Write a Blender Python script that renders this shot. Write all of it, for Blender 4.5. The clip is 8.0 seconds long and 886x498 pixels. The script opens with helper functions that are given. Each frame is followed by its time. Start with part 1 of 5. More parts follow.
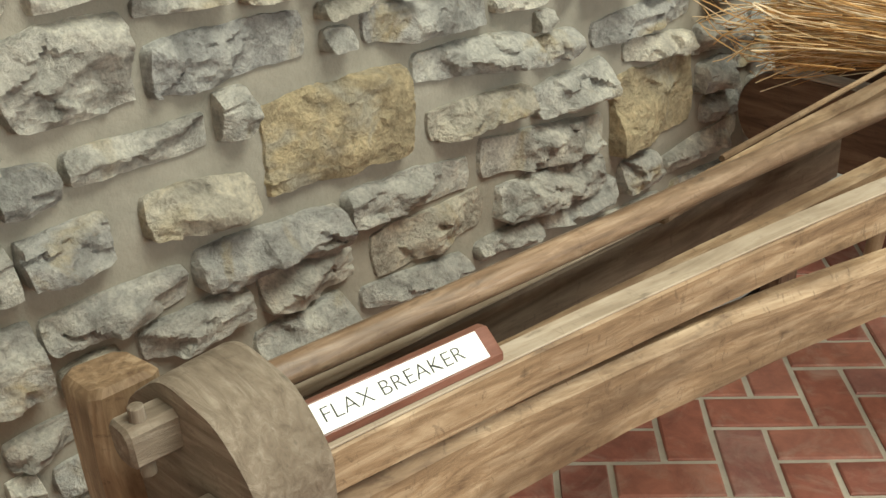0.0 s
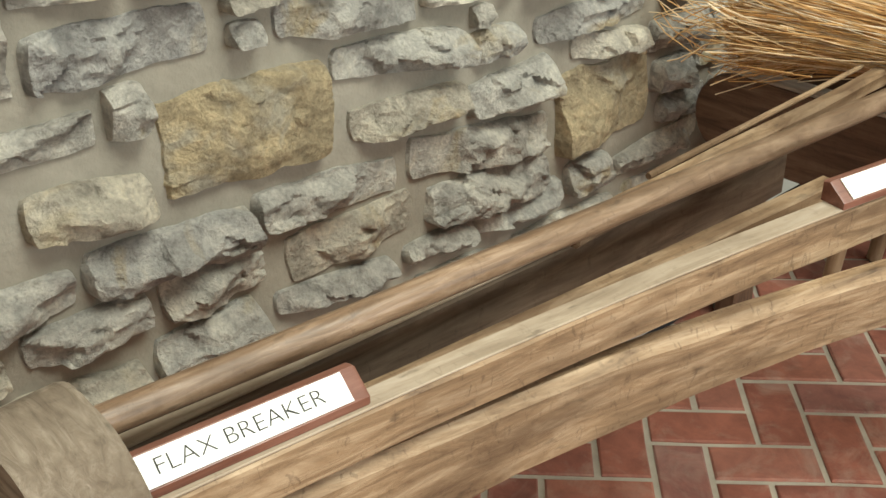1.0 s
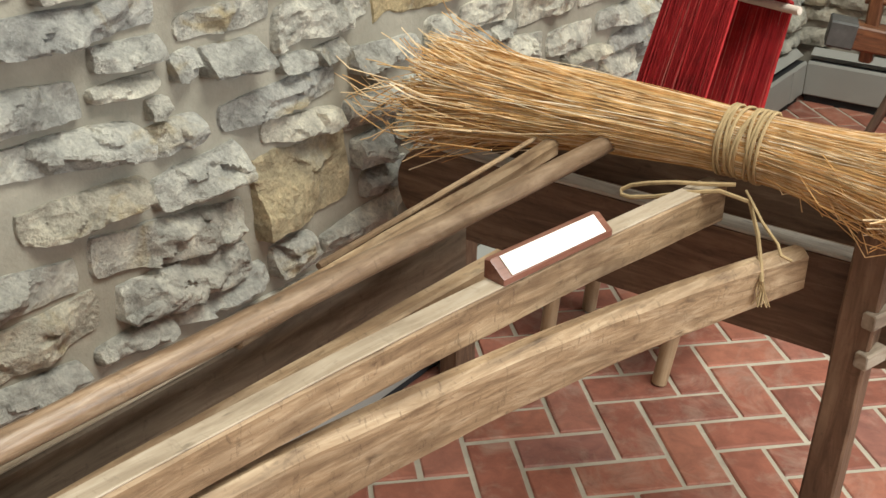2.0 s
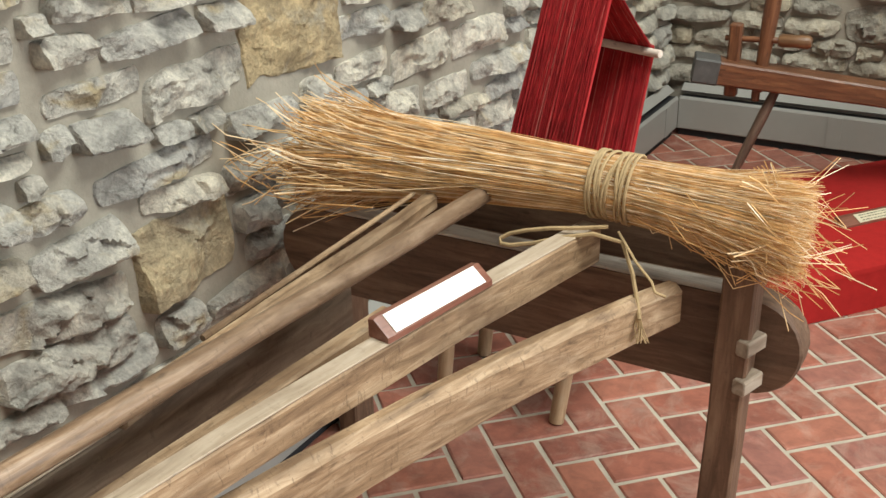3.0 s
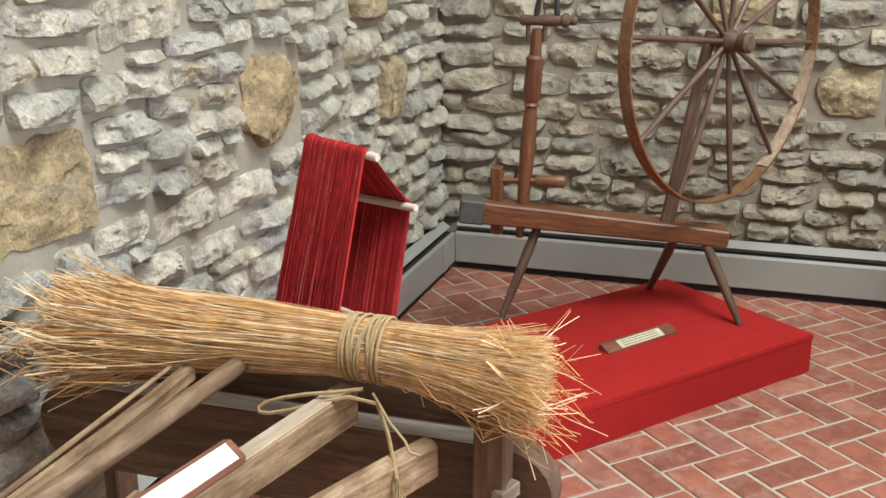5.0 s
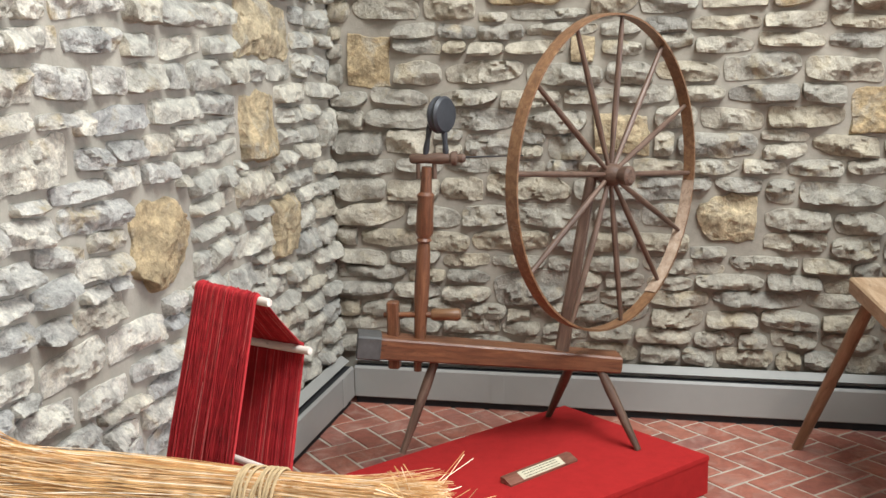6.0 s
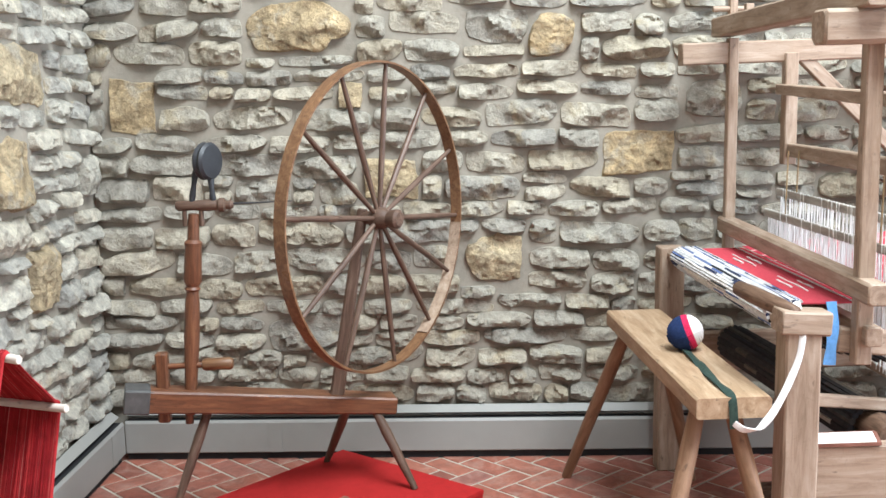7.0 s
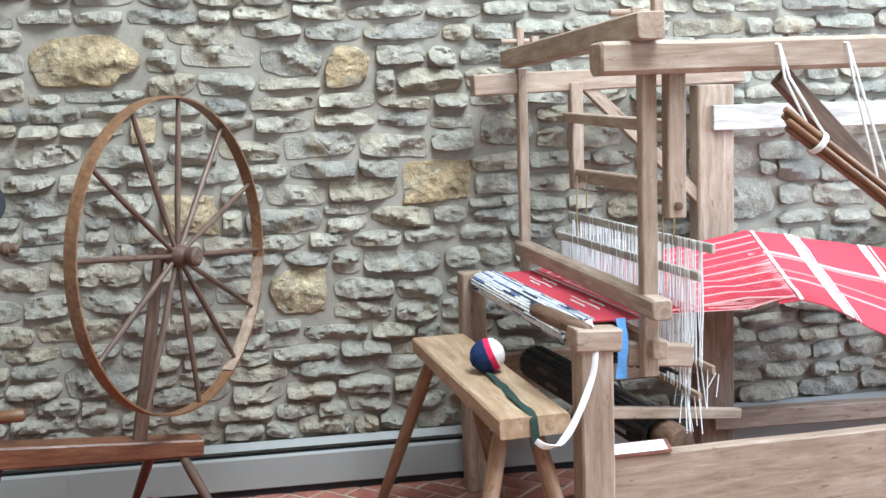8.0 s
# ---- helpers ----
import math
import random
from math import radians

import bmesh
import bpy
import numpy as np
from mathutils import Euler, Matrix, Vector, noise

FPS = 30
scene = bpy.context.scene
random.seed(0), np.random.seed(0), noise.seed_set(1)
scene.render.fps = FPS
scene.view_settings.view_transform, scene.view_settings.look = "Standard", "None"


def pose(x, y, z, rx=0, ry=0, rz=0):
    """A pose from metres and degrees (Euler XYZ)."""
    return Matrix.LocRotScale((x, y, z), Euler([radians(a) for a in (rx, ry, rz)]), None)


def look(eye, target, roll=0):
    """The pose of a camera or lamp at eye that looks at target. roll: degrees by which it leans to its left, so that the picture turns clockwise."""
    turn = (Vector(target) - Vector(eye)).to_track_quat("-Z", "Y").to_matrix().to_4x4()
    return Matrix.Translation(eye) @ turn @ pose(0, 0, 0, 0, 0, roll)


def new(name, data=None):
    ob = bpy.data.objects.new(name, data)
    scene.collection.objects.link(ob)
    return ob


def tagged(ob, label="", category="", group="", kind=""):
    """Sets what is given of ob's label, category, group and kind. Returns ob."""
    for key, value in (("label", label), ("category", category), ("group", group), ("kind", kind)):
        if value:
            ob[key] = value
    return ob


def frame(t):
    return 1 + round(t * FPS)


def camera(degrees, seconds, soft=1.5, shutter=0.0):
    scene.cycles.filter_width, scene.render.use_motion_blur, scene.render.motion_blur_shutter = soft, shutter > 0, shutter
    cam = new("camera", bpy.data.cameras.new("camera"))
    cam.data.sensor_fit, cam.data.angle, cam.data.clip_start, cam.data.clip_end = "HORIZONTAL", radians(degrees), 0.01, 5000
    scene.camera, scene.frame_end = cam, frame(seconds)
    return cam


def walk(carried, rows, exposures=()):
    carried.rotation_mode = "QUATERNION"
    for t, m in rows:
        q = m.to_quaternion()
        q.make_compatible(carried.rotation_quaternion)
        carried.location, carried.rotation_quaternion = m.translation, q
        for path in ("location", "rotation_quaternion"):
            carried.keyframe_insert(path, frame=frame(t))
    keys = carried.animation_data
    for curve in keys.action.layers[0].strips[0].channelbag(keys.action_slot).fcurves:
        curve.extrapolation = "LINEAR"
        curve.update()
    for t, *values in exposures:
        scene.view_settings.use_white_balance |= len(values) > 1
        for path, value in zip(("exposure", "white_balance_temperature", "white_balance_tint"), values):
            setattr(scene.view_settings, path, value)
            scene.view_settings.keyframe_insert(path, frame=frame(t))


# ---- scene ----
cam = camera(45.4, 8.0)
PATH = [
    (0, (1.150, -4.323, 1.220), (-0.179, -3.141, 0.305), -2.7),
    (0.5, (1.127, -4.243, 1.226), (-0.231, -3.110, 0.291), -1.8),
    (1, (1.158, -4.163, 1.235), (-0.154, -3.009, 0.261), -0.9),
    (1.5, (1.213, -4.084, 1.258), (0.067, -2.751, 0.303), 1.2),
    (2, (1.246, -4.049, 1.277), (0.200, -2.592, 0.392), 0.6),
    (2.2, (1.265, -4.044, 1.284), (0.248, -2.545, 0.437), 0.1),
    (3.3, (1.281, -4.048, 1.305), (0.411, -2.437, 0.501), -1.1),
    (3.5, (1.286, -4.049, 1.304), (0.444, -2.418, 0.510), -1.2),
    (4, (1.294, -4.053, 1.306), (0.500, -2.387, 0.535), -1.6),
    (4.5, (1.312, -4.049, 1.324), (0.530, -2.365, 0.580), -1.6),
    (5, (1.365, -4.027, 1.383), (0.753, -2.218, 0.785), -0.6),
    (5.2, (1.378, -4.019, 1.402), (0.820, -2.176, 0.862), -0.7),
    (6.3, (1.398, -4.032, 1.420), (0.995, -2.101, 1.091), -1.2),
    (6.5, (1.415, -4.028, 1.417), (1.064, -2.083, 1.109), -1.1),
    (7, (1.437, -4.041, 1.421), (1.388, -2.064, 1.123), -1.0),
    (7.5, (1.456, -4.046, 1.423), (1.638, -2.074, 1.138), -1.5),
    (8, (1.462, -4.057, 1.428), (1.770, -2.097, 1.176), -2.0),
]
walk(cam, [(t, look(eye, target, roll)) for t, eye, target, roll in PATH], [(0, -0.68, 6850, 4), (2.2, -0.54, 6600, 8), (5.2, -0.42, 6250, 11), (6.3, -0.12, 5950, 14), (7.0, 0.0, 5700, 11), (8.0, -0.16, 5300, 8)])

# ---- world, sun, large lights and exposure ----
world = bpy.data.worlds.new("world")
scene.world = world
world.use_nodes = True
wn = world.node_tree.nodes
sky = wn.new("ShaderNodeTexSky")
sky.sky_type, sky.sun_disc = "NISHITA", False
sky.sun_elevation, sky.sun_rotation = radians(48), radians(130)
wn["Background"].inputs[1].default_value = 0.12
world.node_tree.links.new(sky.outputs[0], wn["Background"].inputs[0])

sun_data = bpy.data.lights.new("sun", "SUN")
sun_data.energy, sun_data.angle, sun_data.color = 1.0, radians(12), (1.0, 0.96, 0.9)
sun = new("sun", sun_data)
sun.matrix_world = look((6, -9, 9), (2, -2, 0))


def window_light(name, where, target, width, height, watts, color):
    data = bpy.data.lights.new(name, "AREA")
    data.shape, data.size, data.size_y, data.energy, data.color = "RECTANGLE", width, height, watts, color
    ob = new(name, data)
    ob.matrix_world = look(where, target)
    return ob


window_light("skylight_daylight", (3.0, -2.8, 5.16), (3.0, -2.8, 0), 2.3, 3.0, 640, (0.96, 1.0, 0.93))
window_light("window_daylight", (6.45, -1.9, 1.95), (0, -1.9, 1.6), 2.6, 1.7, 290, (0.86, 0.95, 1.0))

# ---- materials ----


def mat_base(name, rough=0.7, metal=0.0, spec=0.4):
    m = bpy.data.materials.new(name)
    m.use_nodes = True
    b = m.node_tree.nodes["Principled BSDF"]
    b.inputs["Roughness"].default_value = rough
    b.inputs["Metallic"].default_value = metal
    b.inputs["Specular IOR Level"].default_value = spec
    return m, m.node_tree.nodes, m.node_tree.links, b


def tex_noise(n, l, coord, scale, detail=6, rough=0.6, distort=0.0):
    t = n.new("ShaderNodeTexNoise")
    t.inputs["Scale"].default_value = scale
    t.inputs["Detail"].default_value = detail
    t.inputs["Roughness"].default_value = rough
    t.inputs["Distortion"].default_value = distort
    l.new(coord, t.inputs["Vector"])
    return t.outputs["Fac"]


def ramp(n, l, fac, stops):
    r = n.new("ShaderNodeValToRGB")
    while len(r.color_ramp.elements) < len(stops):
        r.color_ramp.elements.new(0.5)
    for e, (p, c) in zip(r.color_ramp.elements, stops):
        e.position, e.color = p, (*c, 1) if len(c) == 3 else c
    l.new(fac, r.inputs[0])
    return r.outputs[0]


def mix(n, l, fac, a, b, mode="MIX"):
    x = n.new("ShaderNodeMix")
    x.data_type, x.blend_type = "RGBA", mode
    for k, v in ((0, fac), (6, a), (7, b)):
        if isinstance(v, (int, float)):
            x.inputs[k].default_value = v
        elif isinstance(v, tuple):
            x.inputs[k].default_value = (*v, 1)
        else:
            l.new(v, x.inputs[k])
    return x.outputs[2]


def bump(n, l, b, height, strength, distance):
    x = n.new("ShaderNodeBump")
    x.inputs["Strength"].default_value = strength
    x.inputs["Distance"].default_value = distance
    l.new(height, x.inputs["Height"])
    l.new(x.outputs[0], b.inputs["Normal"])


def offset_coord(n, l, scale=(1, 1, 1)):
    """Object space, shifted by the object's random number, so that no two pieces look alike."""
    tc, oi = n.new("ShaderNodeTexCoord"), n.new("ShaderNodeObjectInfo")
    mp, cx = n.new("ShaderNodeMapping"), n.new("ShaderNodeCombineXYZ")
    mul = n.new("ShaderNodeMath")
    mul.operation = "MULTIPLY"
    mul.inputs[1].default_value = 37.0
    l.new(oi.outputs["Random"], mul.inputs[0])
    for k in range(3):
        l.new(mul.outputs[0], cx.inputs[k])
    l.new(tc.outputs["Object"], mp.inputs["Vector"])
    l.new(cx.outputs[0], mp.inputs["Location"])
    mp.inputs["Scale"].default_value = scale
    return mp.outputs[0], oi.outputs["Random"]


def wood(name, dark, mid, light, rough=0.55, grain=60, blotch=0.5, spec=0.35, relief=0.35):
    """Wood with its grain along the part's own x axis."""
    m, n, l, b = mat_base(name, rough, 0, spec)
    co, rnd = offset_coord(n, l, (0.12, 1, 1))
    g = tex_noise(n, l, co, grain, 8, 0.65, 0.6)
    col = ramp(n, l, g, [(0.28, dark), (0.5, mid), (0.72, light)])
    co2, _ = offset_coord(n, l, (0.35, 1, 1))
    big = tex_noise(n, l, co2, 9, 4, 0.6, 0.4)
    col = mix(n, l, ramp(n, l, big, [(0.42, (0, 0, 0)), (0.62, (blotch,) * 3)]), col, dark, "MIX")
    spots = tex_noise(n, l, co2, 55, 3, 0.5)
    col = mix(n, l, ramp(n, l, spots, [(0.66, (0, 0, 0)), (0.74, (0.55,) * 3)]), col, tuple(0.35 * v for v in dark))
    # short nicks and grime across the grain
    co3, _ = offset_coord(n, l, (1.6, 0.7, 0.7))
    nick = tex_noise(n, l, co3, 62, 5, 0.7, 1.2)
    col = mix(n, l, ramp(n, l, nick, [(0.57, (0, 0, 0)), (0.68, (0.7 * blotch,) * 3)]), col, tuple(0.6 * v for v in dark))
    pale = tex_noise(n, l, co2, 17, 4, 0.65, 0.5)
    col = mix(n, l, ramp(n, l, pale, [(0.56, (0, 0, 0)), (0.70, (0.4 * blotch,) * 3)]), col, light)
    l.new(col, b.inputs["Base Color"])
    rr = ramp(n, l, big, [(0.3, (rough - 0.12,) * 3), (0.7, (rough + 0.15,) * 3)])
    l.new(rr, b.inputs["Roughness"])
    bump(n, l, b, g, relief, 0.003)
    return m


def rock(name, stops, stain, island=False, stain_at=0.55, contrast=1.0, relief=0.014):
    m, n, l, b = mat_base(name, 0.9, 0, 0.25)
    co, rnd = offset_coord(n, l)
    if island:
        geo = n.new("ShaderNodeNewGeometry")
        rnd = geo.outputs["Random Per Island"]
    tone = ramp(n, l, rnd, stops)
    a = tex_noise(n, l, co, 14, 8, 0.65, 0.5)
    col = mix(n, l, 1.0, tone, ramp(n, l, a, [(0.3, (1 - 0.4 * contrast,) * 3), (0.5, (1.0, 1.0, 1.0)), (0.68, (1 + 0.4 * contrast, 1 + 0.4 * contrast, 1 + 0.36 * contrast))]), "MULTIPLY")
    s = tex_noise(n, l, co, 7, 5, 0.6, 0.8)
    col = mix(n, l, ramp(n, l, s, [(stain_at, (0, 0, 0)), (stain_at + 0.12, (0.75,) * 3)]), col, stain)
    f = tex_noise(n, l, co, 120, 6, 0.7)
    col = mix(n, l, 0.35 * contrast, col, ramp(n, l, f, [(0.35, (0.5, 0.5, 0.5)), (0.6, (1.15, 1.15, 1.15))]), "MULTIPLY")
    l.new(col, b.inputs["Base Color"])
    v = n.new("ShaderNodeTexVoronoi")
    v.inputs["Scale"].default_value = 38
    l.new(co, v.inputs["Vector"])
    both = n.new("ShaderNodeMath")
    both.operation = "ADD"
    l.new(f, both.inputs[0])
    l.new(a, both.inputs[1])
    more = n.new("ShaderNodeMath")
    more.operation = "MULTIPLY_ADD"
    more.inputs[1].default_value = 0.6
    l.new(v.outputs["Distance"], more.inputs[0])
    l.new(both.outputs[0], more.inputs[2])
    bump(n, l, b, more.outputs[0], 1.0, relief)
    return m


GREYS = [(0.0, (0.40, 0.385, 0.345)), (0.3, (0.56, 0.525, 0.44)), (0.5, (0.47, 0.45, 0.39)), (0.8, (0.60, 0.555, 0.455)), (1.0, (0.50, 0.445, 0.34))]
stone_mat = rock("grey_limestone", [(c, (r * 1.03, g * 1.03, k * 1.08)) for c, (r, g, k) in GREYS], (0.50, 0.39, 0.22), stain_at=0.565, contrast=1.35)
stone_far_mat = rock("grey_limestone_joined", GREYS, (0.48, 0.39, 0.25), island=True, stain_at=0.60)
# north wall: the same greys, nearly a third darker
DARK_GREYS = [(c, (r * 0.73, g * 0.71, k * 0.685)) for c, (r, g, k) in GREYS]
stone_north_mat = rock("darker_limestone", DARK_GREYS, (0.44, 0.37, 0.25), stain_at=0.57, contrast=0.8, relief=0.011)
stone_north_far_mat = rock("darker_limestone_joined", DARK_GREYS, (0.44, 0.37, 0.25), island=True, stain_at=0.58, contrast=0.8, relief=0.011)
ochre_mat = rock("ochre_limestone", [(0.0, (0.44, 0.325, 0.18)), (1.0, (0.49, 0.405, 0.27))], (0.45, 0.41, 0.33), stain_at=0.55, contrast=1.3)



def plain(name, color, rough=0.6, var=0.12, scale=20, relief=0.2, dist=0.002, spec=0.4, metal=0.0):
    m, n, l, b = mat_base(name, rough, metal, spec)
    co, _ = offset_coord(n, l)
    a = tex_noise(n, l, co, scale, 6, 0.65)
    lo, hi = tuple(v * (1 - var) for v in color), tuple(min(1, v * (1 + var)) for v in color)
    l.new(ramp(n, l, a, [(0.3, lo), (0.7, hi)]), b.inputs["Base Color"])
    bump(n, l, b, tex_noise(n, l, co, scale * 6, 5, 0.7), relief, dist)
    return m


mortar_mat = plain("wall_mortar", (0.285, 0.258, 0.212), 0.95, 0.22, 7, 0.5, 0.006, 0.2)
grout_mat = plain("floor_grout", (0.42, 0.37, 0.30), 0.9, 0.15, 15, 0.4, 0.003, 0.2)
plaster_mat = plain("white_plaster", (0.78, 0.76, 0.72), 0.9, 0.04, 4, 0.2, 0.002, 0.2)
heater_mat = plain("grey_enamel", (0.285, 0.28, 0.26), 0.45, 0.05, 5, 0.05, 0.001, 0.5)
# near-black fill that paints the shade in the heater's openings
shade_mat = plain("black_shade", (0.02, 0.02, 0.022), 0.8, 0.1)


def brick_material(name, island):
    m, n, l, b = mat_base(name, 0.62, 0, 0.35)
    co, rnd = offset_coord(n, l)
    if island:
        rnd = n.new("ShaderNodeNewGeometry").outputs["Random Per Island"]
    tone = ramp(n, l, rnd, [(0.0, (0.22, 0.078, 0.055)), (0.35, (0.29, 0.10, 0.066)), (0.7, (0.33, 0.125, 0.082)), (1.0, (0.26, 0.108, 0.085))])
    a = tex_noise(n, l, co, 22, 7, 0.65, 0.4)
    col = mix(n, l, 1.0, tone, ramp(n, l, a, [(0.3, (0.7, 0.72, 0.74)), (0.7, (1.2, 1.2, 1.2))]), "MULTIPLY")
    w = tex_noise(n, l, co, 9, 6, 0.7, 0.8)
    col = mix(n, l, ramp(n, l, w, [(0.50, (0, 0, 0)), (0.74, (0.45,) * 3)]), col, (0.47, 0.36, 0.29))
    l.new(col, b.inputs["Base Color"])
    bump(n, l, b, tex_noise(n, l, co, 160, 5, 0.7), 0.3, 0.002)
    return m


brick_mat, brick_far_mat = brick_material("red_paver", False), brick_material("red_paver_joined", True)

beam_wood = wood("worn_oak", (0.11, 0.063, 0.035), (0.305, 0.2, 0.116), (0.52, 0.385, 0.255), 0.6, 70, 0.75, 0.35, 0.6)
grey_wood = wood("greyed_oak", (0.15, 0.11, 0.08), (0.28, 0.22, 0.165), (0.42, 0.36, 0.29), 0.7, 50, 0.35)
dirty_wood = wood("grimy_oak", (0.075, 0.052, 0.036), (0.175, 0.13, 0.094), (0.29, 0.23, 0.175), 0.75, 45, 0.5)
pole_wood = wood("polished_ash", (0.095, 0.055, 0.03), (0.24, 0.152, 0.094), (0.42, 0.30, 0.205), 0.38, 90, 0.55, 0.45)
dark_wood = wood("dark_oak", (0.058, 0.032, 0.02), (0.135, 0.076, 0.047), (0.22, 0.138, 0.09), 0.55, 60, 0.4)
head_wood = wood("dry_elm", (0.13, 0.098, 0.07), (0.215, 0.168, 0.125), (0.33, 0.275, 0.215), 0.85, 95, 0.5, 0.25, 1.0)
wheel_wood = wood("red_maple", (0.075, 0.028, 0.014), (0.15, 0.06, 0.028), (0.25, 0.11, 0.05), 0.4, 70, 0.35, 0.45)
rim_wood = wood("bent_oak_rim", (0.09, 0.042, 0.02), (0.17, 0.085, 0.04), (0.27, 0.155, 0.075), 0.38, 60, 0.25, 0.45)
spoke_wood = wood("dark_spoke", (0.05, 0.028, 0.018), (0.11, 0.065, 0.045), (0.18, 0.12, 0.085), 0.45, 60, 0.3)
loom_wood = wood("pale_oak", (0.20, 0.135, 0.09), (0.34, 0.245, 0.175), (0.46, 0.365, 0.285), 0.6, 45, 0.3)
bench_wood = wood("yellow_pine", (0.24, 0.145, 0.08), (0.40, 0.272, 0.165), (0.53, 0.395, 0.27), 0.5, 40, 0.3)
bench_leg_wood = wood("reddish_pine", (0.13, 0.065, 0.034), (0.24, 0.13, 0.072), (0.35, 0.21, 0.125), 0.5, 40, 0.3)
plaque_wood = wood("mahogany_block", (0.10, 0.035, 0.022), (0.19, 0.075, 0.05), (0.27, 0.125, 0.09), 0.4, 60, 0.2, 0.5)
white_wood = wood("whitened_dowel", (0.45, 0.36, 0.30), (0.62, 0.53, 0.46), (0.74, 0.67, 0.6), 0.6, 60, 0.15)
card_mat = plain("white_card", (0.86, 0.85, 0.80), 0.35, 0.02, 8, 0.02)
cream_mat = plain("cream_card", (0.52, 0.47, 0.34), 0.5, 0.08, 30, 0.05)
ink_mat = plain("black_ink", (0.03, 0.028, 0.025), 0.6, 0.05)
felt_mat = plain("red_felt", (0.31, 0.015, 0.014), 0.95, 0.10, 30, 0.35, 0.002, 0.15)
iron_mat = plain("black_iron", (0.025, 0.027, 0.032), 0.5, 0.2, 30, 0.3, 0.002, 0.5)
twine_mat = plain("jute_twine", (0.37, 0.265, 0.145), 0.9, 0.2, 80, 0.5, 0.001, 0.2)
string_mat = plain("white_string", (0.80, 0.78, 0.74), 0.9, 0.05, 60, 0.2, 0.001, 0.2)


def fibre(name, stops, rough=0.75):
    m, n, l, b = mat_base(name, rough, 0, 0.3)
    geo = n.new("ShaderNodeNewGeometry")
    col = ramp(n, l, geo.outputs["Random Per Island"], stops)
    co, _ = offset_coord(n, l)
    a = tex_noise(n, l, co, 40, 4, 0.6)
    l.new(mix(n, l, 1.0, col, ramp(n, l, a, [(0.3, (0.75,) * 3), (0.7, (1.2,) * 3)]), "MULTIPLY"), b.inputs["Base Color"])
    return m


straw_mat = fibre("flax_straw", [(0.0, (0.40, 0.19, 0.065)), (0.3, (0.60, 0.335, 0.13)), (0.6, (0.72, 0.46, 0.21)), (0.85, (0.84, 0.64, 0.41)), (1.0, (0.90, 0.78, 0.60))])
pale_wood = wood("pale_greyed_oak", (0.26, 0.23, 0.20), (0.45, 0.41, 0.36), (0.62, 0.58, 0.52), 0.55, 50, 0.35)
# rubbed oak made paler to carry the light from above
lit_rubbed_wood = wood("lit_rubbed_oak", (0.24, 0.18, 0.125), (0.42, 0.335, 0.25), (0.56, 0.475, 0.385), 0.55, 50, 0.4)
grey_paint = plain("worn_grey_paint", (0.075, 0.073, 0.07), 0.6, 0.25, 30, 0.2)
pink_thread = plain("pink_thread", (0.70, 0.36, 0.34), 0.9, 0.15, 120, 0.3, 0.001, 0.2)
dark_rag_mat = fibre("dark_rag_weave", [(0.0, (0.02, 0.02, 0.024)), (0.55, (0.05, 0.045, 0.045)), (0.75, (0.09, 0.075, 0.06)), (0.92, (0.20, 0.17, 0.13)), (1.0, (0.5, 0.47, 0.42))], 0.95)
yarn_mat = fibre("red_wool", [(0.0, (0.25, 0.008, 0.012)), (0.6, (0.34, 0.014, 0.018)), (0.93, (0.42, 0.03, 0.03)), (1.0, (0.55, 0.16, 0.14))], 0.9)
rag_mat = fibre("rag_weave", [(0.0, (0.03, 0.04, 0.09)), (0.12, (0.66, 0.65, 0.64)), (0.38, (0.13, 0.18, 0.36)), (0.5, (0.74, 0.70, 0.66)), (0.72, (0.03, 0.03, 0.035)), (0.82, (0.60, 0.60, 0.62)), (1.0, (0.06, 0.06, 0.08))], 0.95)
for e in rag_mat.node_tree.nodes:
    if e.type == "VALTORGB" and len(e.color_ramp.elements) == 7:
        e.color_ramp.interpolation = "CONSTANT"
red_cloth = plain("red_warp_cloth", (0.48, 0.055, 0.075), 0.9, 0.15, 120, 0.4, 0.001, 0.2)
white_cloth = plain("white_warp_cloth", (0.78, 0.74, 0.72), 0.9, 0.06, 120, 0.4, 0.001, 0.2)
navy_cloth = plain("navy_rag", (0.02, 0.035, 0.10), 0.95, 0.3, 90, 0.6, 0.002, 0.15)
pink_cloth = plain("pink_rag", (0.62, 0.03, 0.10), 0.95, 0.2, 90, 0.6, 0.002, 0.15)
green_cloth = plain("dark_green_rag", (0.035, 0.055, 0.045), 0.95, 0.25, 90, 0.5, 0.002, 0.15)
blue_cloth = plain("light_blue_rag", (0.16, 0.36, 0.72), 0.95, 0.15, 90, 0.4, 0.002, 0.15)

# ---- building helpers ----
WORLD = {}


def site(size, turn, x, y, z=0.0):
    """Where a group of things stands: their common size, turn and place."""
    return pose(x, y, z, 0, 0, turn) @ Matrix.Scale(size, 4)


SITE = [Matrix()]


def thing(name, where, label, category, group="", turn=0.0):
    """An Empty at the base of a thing, under which its parts go."""
    ob = new(name)
    ob.empty_display_size = 0.05
    m = pose(*where, 0, 0, turn)
    ob.matrix_basis = SITE[0] @ m
    WORLD[ob] = m
    return tagged(ob, label, category, group)


def link(name, mesh, material, parent=None, m=None, label=""):
    m = m or Matrix()
    ob = new(name, mesh)
    if material is not None and not mesh.materials:
        mesh.materials.append(material)
    WORLD[ob] = m
    if parent is not None:
        ob.parent = parent
        ob.matrix_basis = WORLD[parent].inverted() @ m
    else:
        ob.matrix_basis = m
    return tagged(ob, label)


